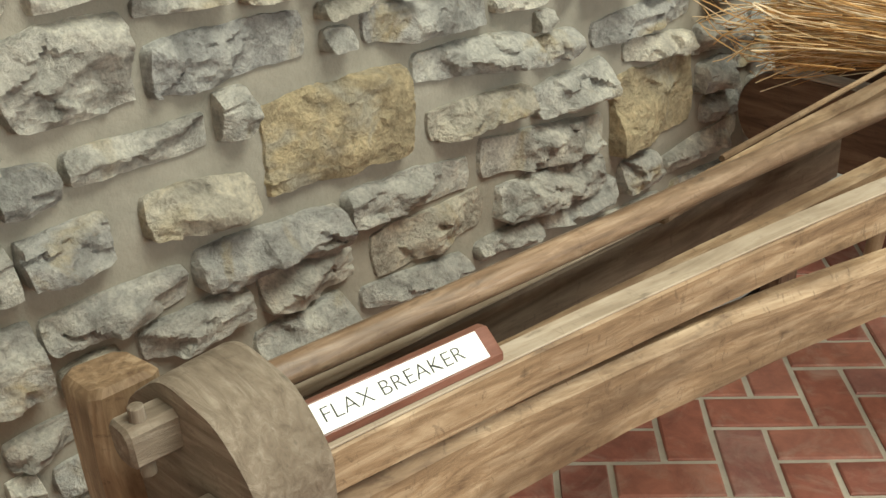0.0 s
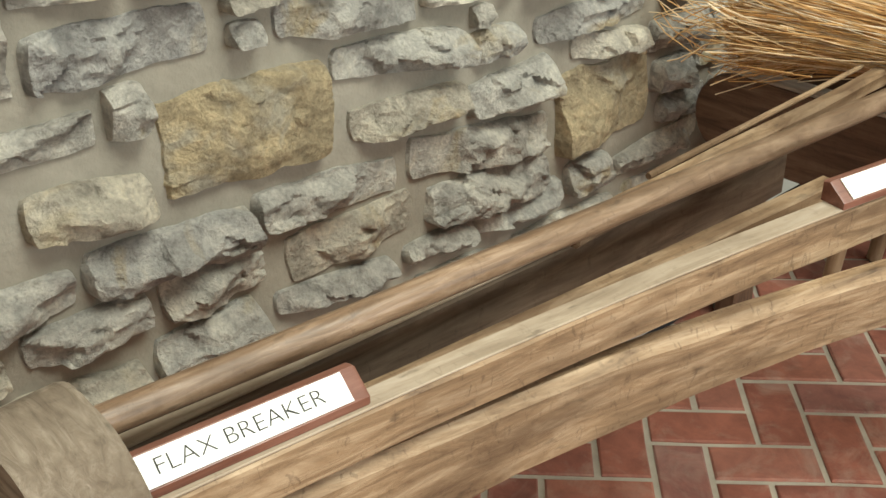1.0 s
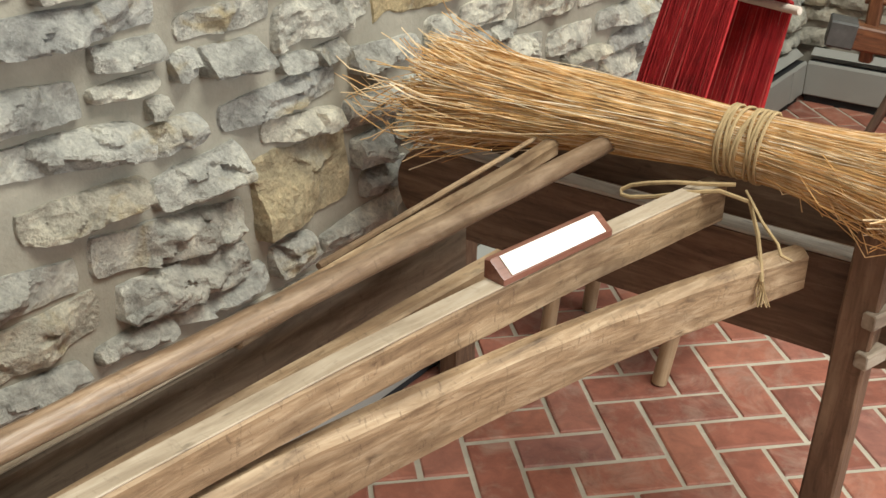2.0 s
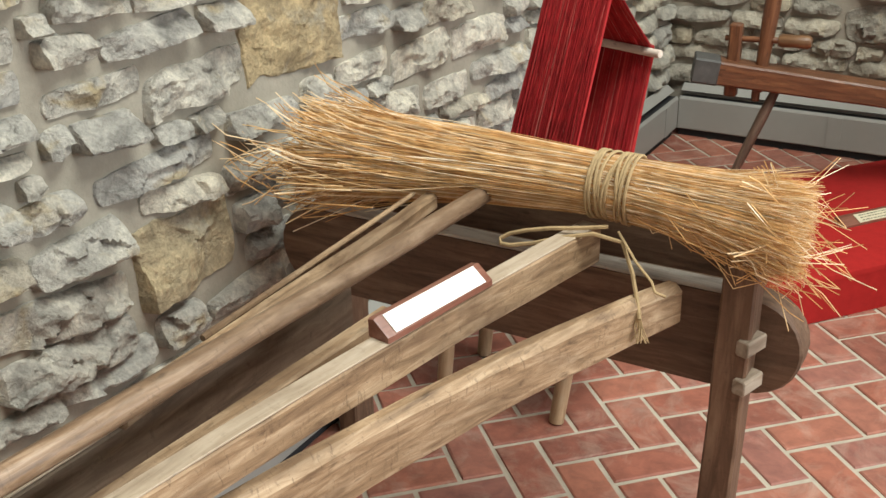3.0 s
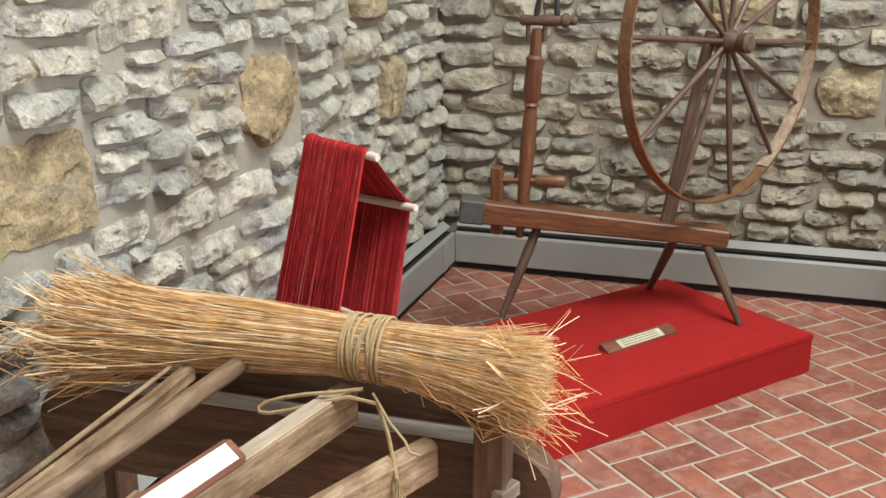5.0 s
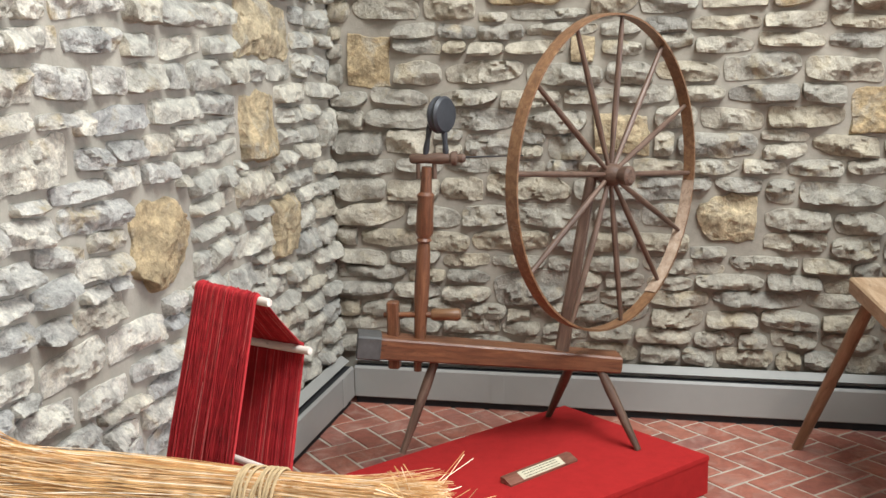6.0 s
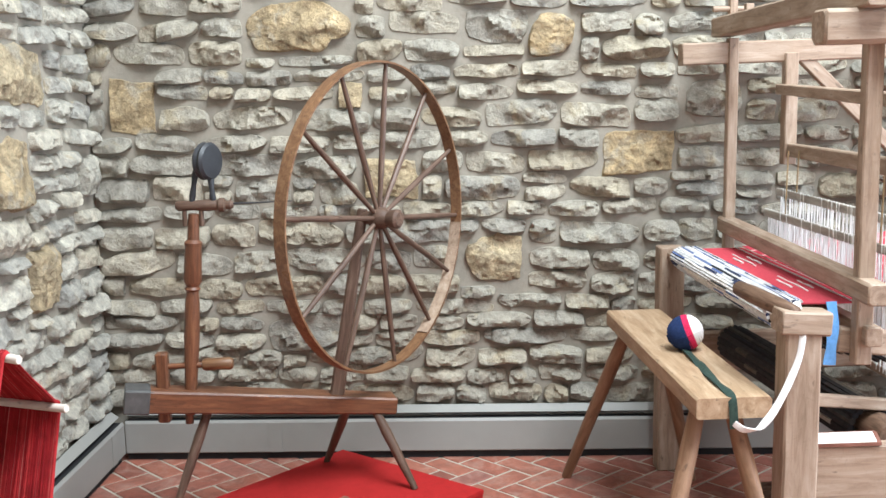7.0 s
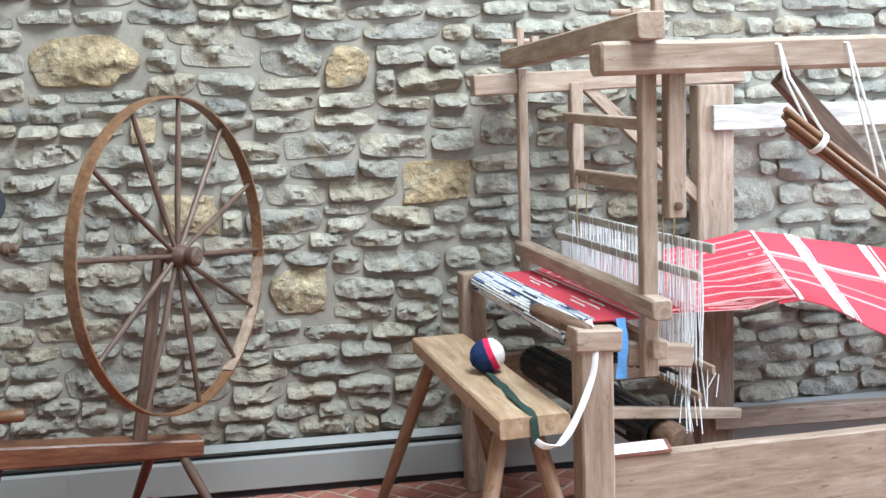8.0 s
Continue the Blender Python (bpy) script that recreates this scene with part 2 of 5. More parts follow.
def part(name, bm, material, parent, label="", m=None, smooth=True):
    """Links a bmesh as ONE mesh object; its coordinates are those of the pose m in the world."""
    mesh = bpy.data.meshes.new(name)
    bmesh.ops.recalc_face_normals(bm, faces=bm.faces)
    bm.to_mesh(mesh)
    bm.free()
    if smooth:
        for p in mesh.polygons:
            p.use_smooth = True
        mesh.set_sharp_from_angle(angle=radians(38))
    return link(name, mesh, material, parent, m, label)


def loft(rings, bm=None, caps=True):
    bm = bm or bmesh.new()
    vs = [[bm.verts.new(p) for p in ring] for ring in rings]
    k = len(vs[0])
    for a, b in zip(vs, vs[1:]):
        for i in range(k):
            bm.faces.new((a[i], a[(i + 1) % k], b[(i + 1) % k], b[i]))
    if caps:
        bm.faces.new(list(reversed(vs[0])))
        bm.faces.new(vs[-1])
    return bm


def along(p0, p1, up=(0, 0, 1)):
    """A pose at p0 whose x axis points to p1, with z as near to up as can be; and the length."""
    p0, p1 = Vector(p0), Vector(p1)
    x = (p1 - p0).normalized()
    z = Vector(up)
    y = z.cross(x)
    if y.length < 1e-4:
        y = Vector((0, 1, 0)).cross(x) if abs(x.y) < 0.9 else Vector((1, 0, 0)).cross(x)
    y.normalize()
    z = x.cross(y)
    m = Matrix((x, y, z)).transposed().to_4x4()
    m.translation = p0
    return m, (p1 - p0).length


def section(w, h, c):
    """A chamfered rectangle, in y and z."""
    a, b = w / 2, h / 2
    return [(-a + c, -b), (a - c, -b), (a, -b + c), (a, b - c), (a - c, b), (-a + c, b), (-a, b - c), (-a, -b + c)]


SEED = [0]


def beam(name, parent, p0, p1, w, h, material, label="", chamfer=0.005, rough=0.0015, w1=None, h1=None, bow=0.0, up=(0, 0, 1), segs=0, side=0.0):
    """A hand-worked timber from p0 to p1 (the middle of its section), w across and h high, tapering to w1 and h1."""
    m, length = along(p0, p1, up)
    SEED[0] += 1
    segs = segs or max(2, min(24, int(length / 0.06)))
    rings = []
    ends = [0.0, chamfer * 0.6] + [length * (i + 1) / (segs + 1) for i in range(segs)] + [length - chamfer * 0.6, length]
    for i, x in enumerate(ends):
        k = x / length
        ww, hh = w + ((w1 or w) - w) * k, h + ((h1 or h) - h) * k
        if i in (0, len(ends) - 1):
            ww, hh = ww - chamfer, hh - chamfer
        rise, sway = bow * 4 * k * (1 - k), side * 4 * k * (1 - k)
        ring = []
        for j, (y, z) in enumerate(section(ww, hh, min(chamfer, ww / 3, hh / 3))):
            d = noise.noise_vector(Vector((x * 9 + SEED[0] * 3.1, y * 14, z * 14))) * rough
            ring.append((x + d.x, y + sway + d.y, z + rise + d.z))
        rings.append(ring)
    return part(name, loft(rings), material, parent, label, m)


def turned(name, parent, p0, p1, profile, material, label="", seg=14, rough=0.0, bow=0.0):
    """A lathe-turned piece from p0 to p1; profile: (share of the length, radius)."""
    m, length = along(p0, p1)
    SEED[0] += 1
    rings = []
    for k, r in profile:
        ring = []
        for i in range(seg):
            a = 2 * math.pi * i / seg
            q = Vector((k * length, r * math.cos(a), r * math.sin(a) + bow * 4 * k * (1 - k)))
            ring.append(q + noise.noise_vector(q * 12 + Vector((SEED[0], 0, 0))) * rough)
        rings.append(ring)
    return part(name, loft(rings), material, parent, label, m)


def rod(name, parent, p0, p1, r, material, label="", seg=12, r1=None, rough=0.0):
    r1 = r1 or r
    return turned(name, parent, p0, p1, [(0, r * 0.85), (0.012, r), (0.25, r + (r1 - r) * 0.25), (0.5, (r + r1) / 2), (0.75, r + (r1 - r) * 0.75), (0.988, r1), (1, r1 * 0.85)], material, label, seg, rough)


def tube_into(bm, points, r, seg=5, r1=None):
    """A thin tube along points, joined into bm."""
    pts = [Vector(p) for p in points]
    rings = []
    side = None
    for i, p in enumerate(pts):
        d = (pts[min(i + 1, len(pts) - 1)] - pts[max(i - 1, 0)]).normalized()
        ref = side if side is not None else (Vector((0, 0, 1)) if abs(d.z) < 0.9 else Vector((1, 0, 0)))
        side = (ref - d * ref.dot(d)).normalized()
        other = d.cross(side)
        rr = r + ((r1 if r1 is not None else r) - r) * i / max(1, len(pts) - 1)
        rings.append([p + (side * math.cos(2 * math.pi * j / seg) + other * math.sin(2 * math.pi * j / seg)) * rr for j in range(seg)])
    loft(rings, bm)


def outline_plate(name, parent, m, outline, thick, material, label="", chamfer=0.004):
    """A plate of the given outline (in the pose's x and z), thick along y from 0."""
    cx = sum(p[0] for p in outline) / len(outline)
    cz = sum(p[1] for p in outline) / len(outline)

    def ring(y, inset):
        return [(cx + (x - cx) * (1 - inset), y, cz + (z - cz) * (1 - inset)) for x, z in outline]

    size = max(max(abs(x - cx), abs(z - cz)) for x, z in outline)
    i = chamfer / size
    return part(name, loft([ring(0, i), ring(chamfer, 0), ring(thick - chamfer, 0), ring(thick, i)]), material, parent, label, m)


def box_bm(x0, x1, y0, y1, z0, z1, bm=None):
    bm = bm or bmesh.new()
    bmesh.ops.create_cube(bm, size=1, matrix=Matrix.LocRotScale(((x0 + x1) / 2, (y0 + y1) / 2, (z0 + z1) / 2), None, (x1 - x0, y1 - y0, z1 - z0)))
    return bm


# ---- the room: floor slab, walls, ceiling ----
ROOM_X, ROOM_Y, ROOM_Z = 6.6, -8.0, 5.2


def structure(name, bm, material, label, category):
    ob = part(name, bm, material, None, label, smooth=False)
    return tagged(ob, "", category, "", "structure")


floor = structure("floor", box_bm(-0.4, ROOM_X + 0.4, ROOM_Y - 0.4, 0.4, -0.25, -0.004), grout_mat, "red brick herringbone floor with pale grout joints", "floor")
wall_west = structure("wall_west", box_bm(-0.4, 0, ROOM_Y - 0.4, 0.4, -0.004, ROOM_Z), mortar_mat, "rough grey and ochre rubble stone wall with recessed mortar", "wall")
wall_north = structure("wall_north", box_bm(0, ROOM_X + 0.4, 0, 0.4, -0.004, ROOM_Z), mortar_mat, "coursed grey rubble stone wall with scattered ochre stones", "wall")
wall_south = structure("wall_south", box_bm(0, ROOM_X + 0.4, ROOM_Y - 0.4, ROOM_Y, -0.004, ROOM_Z), plaster_mat, "plain white plaster wall closing the room", "wall")
east = bmesh.new()
box_bm(ROOM_X, ROOM_X + 0.4, ROOM_Y, -4.0, -0.004, ROOM_Z, east)
box_bm(ROOM_X, ROOM_X + 0.4, -0.8, 0, -0.004, ROOM_Z, east)
box_bm(ROOM_X, ROOM_X + 0.4, -4.0, -0.8, -0.004, 1.0, east)
box_bm(ROOM_X, ROOM_X + 0.4, -4.0, -0.8, 2.9, ROOM_Z, east)
wall_east = structure("wall_east", east, plaster_mat, "plain white plaster wall with a wide window opening", "wall")
top = bmesh.new()
box_bm(-0.4, ROOM_X + 0.4, ROOM_Y - 0.4, -4.4, ROOM_Z, ROOM_Z + 0.25, top)
box_bm(-0.4, ROOM_X + 0.4, -1.2, 0.4, ROOM_Z, ROOM_Z + 0.25, top)
box_bm(-0.4, 1.7, -4.4, -1.2, ROOM_Z, ROOM_Z + 0.25, top)
box_bm(4.3, ROOM_X + 0.4, -4.4, -1.2, ROOM_Z, ROOM_Z + 0.25, top)
ceiling = structure("ceiling", top, plaster_mat, "white plaster ceiling with a wide skylight opening", "ceiling")


# ---- baseboard heaters along both stone walls ----
def heater(name, m, length, label):
    """A baseboard heater: x along the wall, y out of it."""
    ob = tagged(thing(name, m.translation, label, "baseboard heater"), kind="structure")
    ob.matrix_basis = m
    WORLD[ob] = m

    def run(pname, outline, material, x0=0.0, x1=length, lab=""):
        rings = [[(x, y, z) for y, z in outline] for x in (x0, x1)]
        return part(pname, loft(rings), material, ob, lab, m, smooth=False)

    run("back_plate", [(0.032, 0.03), (0.036, 0.03), (0.036, 0.199), (0.032, 0.199)], heater_mat)
    run("top_cover", [(0.03, 0.190), (0.062, 0.177), (0.066, 0.180), (0.034, 0.202), (0.03, 0.202)], heater_mat)
    # solid black run in place of the shade inside the slot
    run("slot", [(0.036, 0.10), (0.070, 0.10), (0.070, 0.158), (0.036, 0.158)], shade_mat, lab="black strip painted as the shade inside the air slot")
    run("front_panel", [(0.072, 0.036), (0.080, 0.030), (0.084, 0.034), (0.084, 0.150), (0.078, 0.160), (0.074, 0.160), (0.079, 0.148), (0.079, 0.037)], heater_mat)
    # solid black run in place of the shadow line under the panel
    run("kick_gap", [(0.036, -0.003), (0.066, -0.003), (0.066, 0.03), (0.036, 0.03)], shade_mat, lab="black strip painted as the shade below the panel")
    n = int(length // 1.8)
    for i in range(n + 1):
        x = 0.1 + i * 1.8
        run("joint_cover", [(0.0845, 0.033), (0.0865, 0.033), (0.0865, 0.15), (0.0845, 0.15)], heater_mat, x, x + 0.05)
    return ob


WEST = Matrix(((0, 1, 0, 0), (-1, 0, 0, 0), (0, 0, 1, 0), (0, 0, 0, 1)))
NORTH = Matrix(((-1, 0, 0, 0), (0, -1, 0, 0), (0, 0, 1, 0), (0, 0, 0, 1)))
heater("heater_west", Matrix.Translation((0, -0.09, 0)) @ WEST, 5.6, "grey enamel baseboard heater along the stone wall")
heater("heater_north", Matrix.Translation((6.2, 0, 0)) @ NORTH, 6.115, "grey enamel baseboard heater below the coursed stone wall")


# ---- flax breaker ----
def plaque(name, where, turn, tilt, length, depth, height, label, text=None, share=0.86, card=None):
    """A wedge block with a sloping white card."""
    ob = thing(name, where, label, "sign", turn=turn)
    m = WORLD[ob] @ pose(0, 0, 0, 0, tilt, 0)
    h = length / 2
    prof = [(-depth / 2, 0.0), (depth / 2, 0.0), (depth / 2, height * 0.3), (-depth * 0.22, height), (-depth / 2, height * 0.92)]
    c = 0.003
    rings = []
    for x, k in ((-h, 0.94), (-h + c, 1), (h - c, 1), (h, 0.94)):
        rings.append([(x, y * k, z * (k if z > 0 else 1)) for y, z in prof])
    block = part("block", loft(rings), plaque_wood, ob, "", m)
    a, b = Vector((0, depth / 2, height * 0.3)), Vector((0, -depth * 0.22, height))
    along_face = (b - a).normalized()
    out = Vector((1, 0, 0)).cross(along_face)
    out = out if out.z > 0 else -out
    mid = (a + b) / 2 + out * 0.0005
    face = Matrix((Vector((-1, 0, 0)), along_face, out)).transposed().to_4x4()
    face.translation = mid
    w, t = (b - a).length * 0.90, length * share
    part("card", box_bm(-t / 2, t / 2, -w / 2, w / 2, 0, 0.0012), card or card_mat, block, "pale card", m @ face, smooth=False)
    if card:
        rng = random.Random(8)
        for row in (-0.28, 0.02, 0.30):
            x = -t * 0.42
            bm = bmesh.new()
            while x < t * 0.40:
                e = min(t * 0.42, x + rng.uniform(0.006, 0.018))
                box_bm(x, e, w * row - 0.0012, w * row + 0.0012, 0.0013, 0.0016, bm)
                x = e + 0.003
            part("lettering", bm, ink_mat, block, "fine dark line of writing", m @ face, smooth=False)
    if text:
        cu = bpy.data.curves.new("lettering", "FONT")
        cu.body, cu.size, cu.align_x, cu.align_y, cu.extrude = text, w * 0.74, "CENTER", "CENTER", 0.0002
        cu.offset = -0.0004
        tmp = new("lettering_source", cu)
        mesh = bpy.data.meshes.new_from_object(tmp.evaluated_get(bpy.context.evaluated_depsgraph_get()))
        bpy.data.objects.remove(tmp)
        xs = [v.co.x for v in mesh.vertices]
        k = t * 0.76 / (max(xs) - min(xs))
        for v in mesh.vertices:
            v.co.x *= k
            v.co.z += 0.0016
        mesh.materials.clear()
        link("lettering", mesh, ink_mat, block, m @ face, "thin black capital letters")
    return ob


def flax_breaker():
    ob = thing("flax_breaker", (0.6, -3.2, 0), "worn oak flax breaker with long bars fanning to a cross board", "flax breaker")
    # long bars from the head to the cross board, their tops level
    beam("front_bar", ob, (0.512, -3.95, 0.533), (0.856, -2.592, 0.556), 0.036, 0.120, beam_wood, "worn light oak bar", 0.011, 0.003, 0.036, 0.076, -0.012, side=0.079)
    beam("middle_bar", ob, (0.512, -3.95, 0.6245), (0.7035, -2.565, 0.618), 0.030, 0.050, beam_wood, "", 0.0035, 0.0018, 0.037, 0.064, side=0.023)
    # thin pale strip: wear plus overhead light painted on the bar's top
    beam("worn_edge", ob, (0.512, -3.95, 0.6505), (0.7035, -2.567, 0.651), 0.026, 0.003, lit_rubbed_wood, "pale rubbed top edge with overhead light painted in", 0.001, 0.0006, 0.033, 0.003, side=0.023)
    beam("inner_bar", ob, (0.440, -3.95, 0.562), (0.522, -2.890, 0.570), 0.028, 0.066, beam_wood, "", 0.004, 0.002)
    beam("back_blade", ob, (0.402, -3.95, 0.576), (0.424, -2.860, 0.578), 0.034, 0.100, dirty_wood, "dirty dark deep board", 0.004, 0.002, 0.026, 0.080)
    # the blade's top face, its light from above put into the colour
    beam("worn_edge", ob, (0.402, -3.95, 0.6275), (0.424, -2.865, 0.6195), 0.030, 0.003, lit_rubbed_wood, "pale worn top edge with overhead light painted in", 0.001, 0.0006, 0.026, 0.003)
    turned("round_bar", ob, (0.436, -3.95, 0.682), (0.530, -2.500, 0.679), [(0, 0.013), (0.02, 0.015), (0.2, 0.0160), (0.45, 0.0160), (0.7, 0.0158), (0.9, 0.0155), (0.985, 0.014), (1, 0.009)], pole_wood, "polished round pole", 18, 0.0022, -0.003)
    beam("thin_bar", ob, (0.462, -3.36, 0.664), (0.432, -2.610, 0.655), 0.026, 0.030, beam_wood, "worn narrow bar", 0.006, 0.003)
    rod("stick", ob, (0.430, -3.18, 0.668), (0.405, -2.620, 0.668), 0.0055, beam_wood, "", 8, 0.004, 0.001)
    # cross boards with rounded ends
    m = pose(0.553, -2.550, 0.484)
    half, r = 0.415, 0.082
    out = [(half + r * math.sin(a), -r * math.cos(a)) for a in [math.pi * i / 12 for i in range(13)]]
    out += [(-half - r * math.sin(a), r * math.cos(a)) for a in [math.pi * i / 12 for i in range(13)]]
    outline_plate("cross_board", ob, m, out, 0.060, dark_wood, "dark cross board with rounded ends")
    short = [(x * 0.90, z) for x, z in out]
    outline_plate("cross_board", ob, pose(0.515, -2.446, 0.562), short, 0.035, dark_wood, "dark upper cross board with rounded ends")
    beam("rail", ob, m @ Vector((-half - 0.01, 0.022, 0.0855)), m @ Vector((half - 0.045, 0.022, 0.0845)), 0.042, 0.008, pale_wood, "greyed top edge", 0.003, 0.001)
    # legs
    beam("leg", ob, (0.945, -2.575, 0.0), (0.957, -2.575, 0.665), 0.052, 0.060, dark_wood, "", 0.004, 0.0015, up=(0, 1, 0))
    beam("leg", ob, (0.125, -2.43, 0.0), (0.125, -2.43, 0.62), 0.050, 0.07, dark_wood, "", 0.004, 0.0015, up=(0, 1, 0))
    for z in (0.512, 0.445):
        beam("peg", ob, (0.972, -2.615, z), (0.988, -2.565, z), 0.022, 0.026, grey_wood, "pale wedge peg", 0.003, 0.001)
    # thick rounded head at the other end
    hm = pose(0.462, -4.012, 0.636, 0, 0, 5)
    rr = 0.095
    out = [(rr * math.cos(a) * (1 + 0.03 * math.sin(5 * a)), rr * math.sin(a) * (1 + 0.025 * math.cos(7 * a))) for a in [math.pi * i / 30 for i in range(31)]]
    out += [(-rr, -0.10), (-rr * 0.92, -0.19), (rr * 0.92, -0.19), (rr, -0.10)]
    outline_plate("head", ob, hm, out, 0.082, head_wood, "dry cracked thick rounded head", 0.005)
    beam("tenon", ob, (0.444, -4.058, 0.6895), (0.4455, -3.988, 0.6895), 0.035, 0.041, head_wood, "", 0.006, 0.003)
    beam("tenon", ob, (0.495, -4.065, 0.614), (0.498, -3.988, 0.614), 0.033, 0.046, head_wood, "", 0.006, 0.003)
    rod("peg", ob, (0.448, -4.041, 0.655), (0.448, -4.041, 0.724), 0.007, head_wood)
    beam("end_block", ob, (0.350, -4.014, 0.42), (0.3376, -4.014, 0.694), 0.072, 0.068, beam_wood, "split pale end block", 0.010, 0.006, up=(0, 1, 0), segs=10)
    beam("leg", ob, (0.390, -3.973, 0.0), (0.400, -3.973, 0.47), 0.06, 0.05, dark_wood, "", 0.004, 0.002)
    beam("leg", ob, (0.543, -3.973, 0.0), (0.533, -3.973, 0.47), 0.06, 0.05, dark_wood, "", 0.004, 0.002)
    return ob


flax_breaker()
plaque("breaker_sign", (0.512, -3.826, 0.6525), 270 - 5.5, 0, 0.238, 0.036, 0.028, "dark red wedge block with a white lettered card on the bar", "FLAX BREAKER")
plaque("bar_sign", (0.632, -2.950, 0.6525), 270 - 10, 0, 0.218, 0.036, 0.028, "brown wedge block with a blank-looking white card on the bar")


SITE[0] = site(1.1257, 0.34, -0.146, 0.934, -0.126)
# ---- bundle of flax straw ----
def flax_bundle():
    ob = thing("flax_bundle", (0.7, -3.1, 0.66), "golden dried flax straw bundle tied with twine", "flax bundle")
    rng = random.Random(5)
    # axis stations: share, x, y, z, half height, half depth
    st = [(0.0, 0.255, -3.12, 0.728, 0.064, 0.07), (0.25, 0.385, -3.11, 0.738, 0.059, 0.064), (0.5, 0.57, -3.095, 0.742, 0.051, 0.056), (0.68, 0.765, -3.095, 0.745, 0.043, 0.048), (0.82, 0.90, -3.11, 0.741, 0.050, 0.054), (1.0, 1.04, -3.125, 0.736, 0.056, 0.060)]

    def at(s):
        s = min(max(s, 0), 1)
        for a, b in zip(st, st[1:]):
            if s <= b[0]:
                k = (s - a[0]) / (b[0] - a[0])
                return [a[i] + (b[i] - a[i]) * k for i in range(1, 6)]
        return list(st[-1][1:])

    def strands(count, r0, r1, radius):
        bm = bmesh.new()
        for i in range(count):
            ang, rad = rng.uniform(0, 2 * math.pi), math.sqrt(rng.random())
            s0, s1 = max(-0.05, rng.gauss(0.06, 0.08)), 1 - abs(rng.gauss(0.03, 0.05))
            if rng.random() < 0.25:
                s0 = rng.uniform(0.1, 0.55)
            elif rng.random() < 0.25:
                s1 = rng.uniform(0.72, 0.95)
            stray = rng.random() < 0.22
            wob, ph = rng.uniform(0.002, 0.007) * (2.2 if stray else 1), rng.uniform(0, 6.3)
            bend, tw = rng.gauss(0, 0.010 if stray else 0.004), rng.gauss(0, 0.5)
            pts = []
            n = 9
            for j in range(n + 1):
                s = s0 + (s1 - s0) * j / n
                x, y, z, hh, hd = at(s)
                a = ang + tw * (s - 0.68)
                grow = 1.0 + (0.35 * max(0, 0.25 - s) / 0.25 + 0.5 * max(0, s - 0.85) / 0.15) * (1 if stray else 0.15)
                q = Vector((x, y + hd * rad * grow * math.cos(a), z + hh * rad * grow * math.sin(a)))
                q += Vector((0, math.cos(ph + s * 7), math.sin(ph + s * 8))) * wob * abs(s - 0.68) * 2.5
                q.z += bend * (s - 0.68) ** 2 * 6
                q.x += rng.uniform(-0.0015, 0.0015)
                pts.append(q)
            tube_into(bm, pts, rng.uniform(r0, r1), 3, r0 * 0.6)
        return bm

    rings = []
    for i in range(25):
        s = 0.10 + 0.80 * i / 24
        x, y, z, hh, hd = at(s)
        k = 0.80 if 0.15 < s < 0.85 else 0.55
        rings.append([(x, y + hd * k * math.cos(2 * math.pi * j / 18), z + hh * k * math.sin(2 * math.pi * j / 18)) for j in range(18)])
    part("core", loft(rings), straw_mat, ob, "packed inner straw")
    tagged(part("straw", strands(5200, 0.0005, 0.0011, 1), straw_mat, ob, "fine golden straw stalks"), kind="stuff")
    # loose ends that stick out at both ends
    bm = bmesh.new()
    for i in range(100):
        left = i % 3 == 0
        x, y, z, hh, hd = at(0.08 if left else 0.95)
        a = rng.uniform(0, 2 * math.pi)
        p = Vector((x, y + hd * math.cos(a) * 0.8, z + hh * math.sin(a) * 0.8))
        d = Vector((-1 if left else 0.7, rng.gauss(0, 0.5), rng.gauss(-0.15 if not left else 0.0, 0.45))).normalized()
        ln = rng.uniform(0.03, 0.11)
        mid = p + d * ln * 0.5 + Vector((0, 0, rng.gauss(0, 0.008)))
        if d.z < -0.55:
            ln *= 0.5
        tube_into(bm, [p - d * 0.06, p, mid, p + d * ln + Vector((0, 0, rng.gauss(-0.004, 0.015)))], 0.0008, 3, 0.0005)
    # long curved strays: at the wall end, and drooping below the free end
    for i in range(44):
        p = Vector((0.29 + rng.uniform(-0.03, 0.05), -3.14 + rng.gauss(0, 0.03), 0.715 + rng.gauss(0, 0.03)))
        ln, drop, curl = rng.uniform(0.06, 0.20), rng.gauss(0.01, 0.03), rng.gauss(0.0, 0.012)
        tube_into(bm, [p + Vector((0.1, 0, 0.012)), p, p + Vector((-ln * 0.5, rng.gauss(0, 0.01), -drop * 0.4)), p + Vector((-ln * 0.85, -0.01, -drop + curl)), p + Vector((-ln, -0.015, -drop + curl * 2.5))], 0.0013, 4, 0.0008)
    for i in range(60):
        s = rng.uniform(0.72, 0.96)
        x, y, z, hh, hd = at(s)
        p = Vector((x, y - hd * rng.uniform(0.6, 1.05), z - hh * rng.uniform(-0.3, 0.9)))
        ln = rng.uniform(0.05, 0.13)
        fall = rng.uniform(0.1, 0.75)
        d = Vector((1, -0.15 * rng.random(), -fall)).normalized()
        side = Vector((rng.gauss(0, 0.012), rng.gauss(0, 0.01), rng.gauss(0, 0.012)))
        tube_into(bm, [p - d * 0.03 + Vector((0, 0.01, 0)), p, p + d * ln * 0.35 + side * 0.7, p + d * ln * 0.7 - side * 0.3, p + d * ln + side], 0.001, 4, 0.0007)
    tagged(part("loose_straw", bm, straw_mat, ob, "stray straw ends"), kind="stuff")
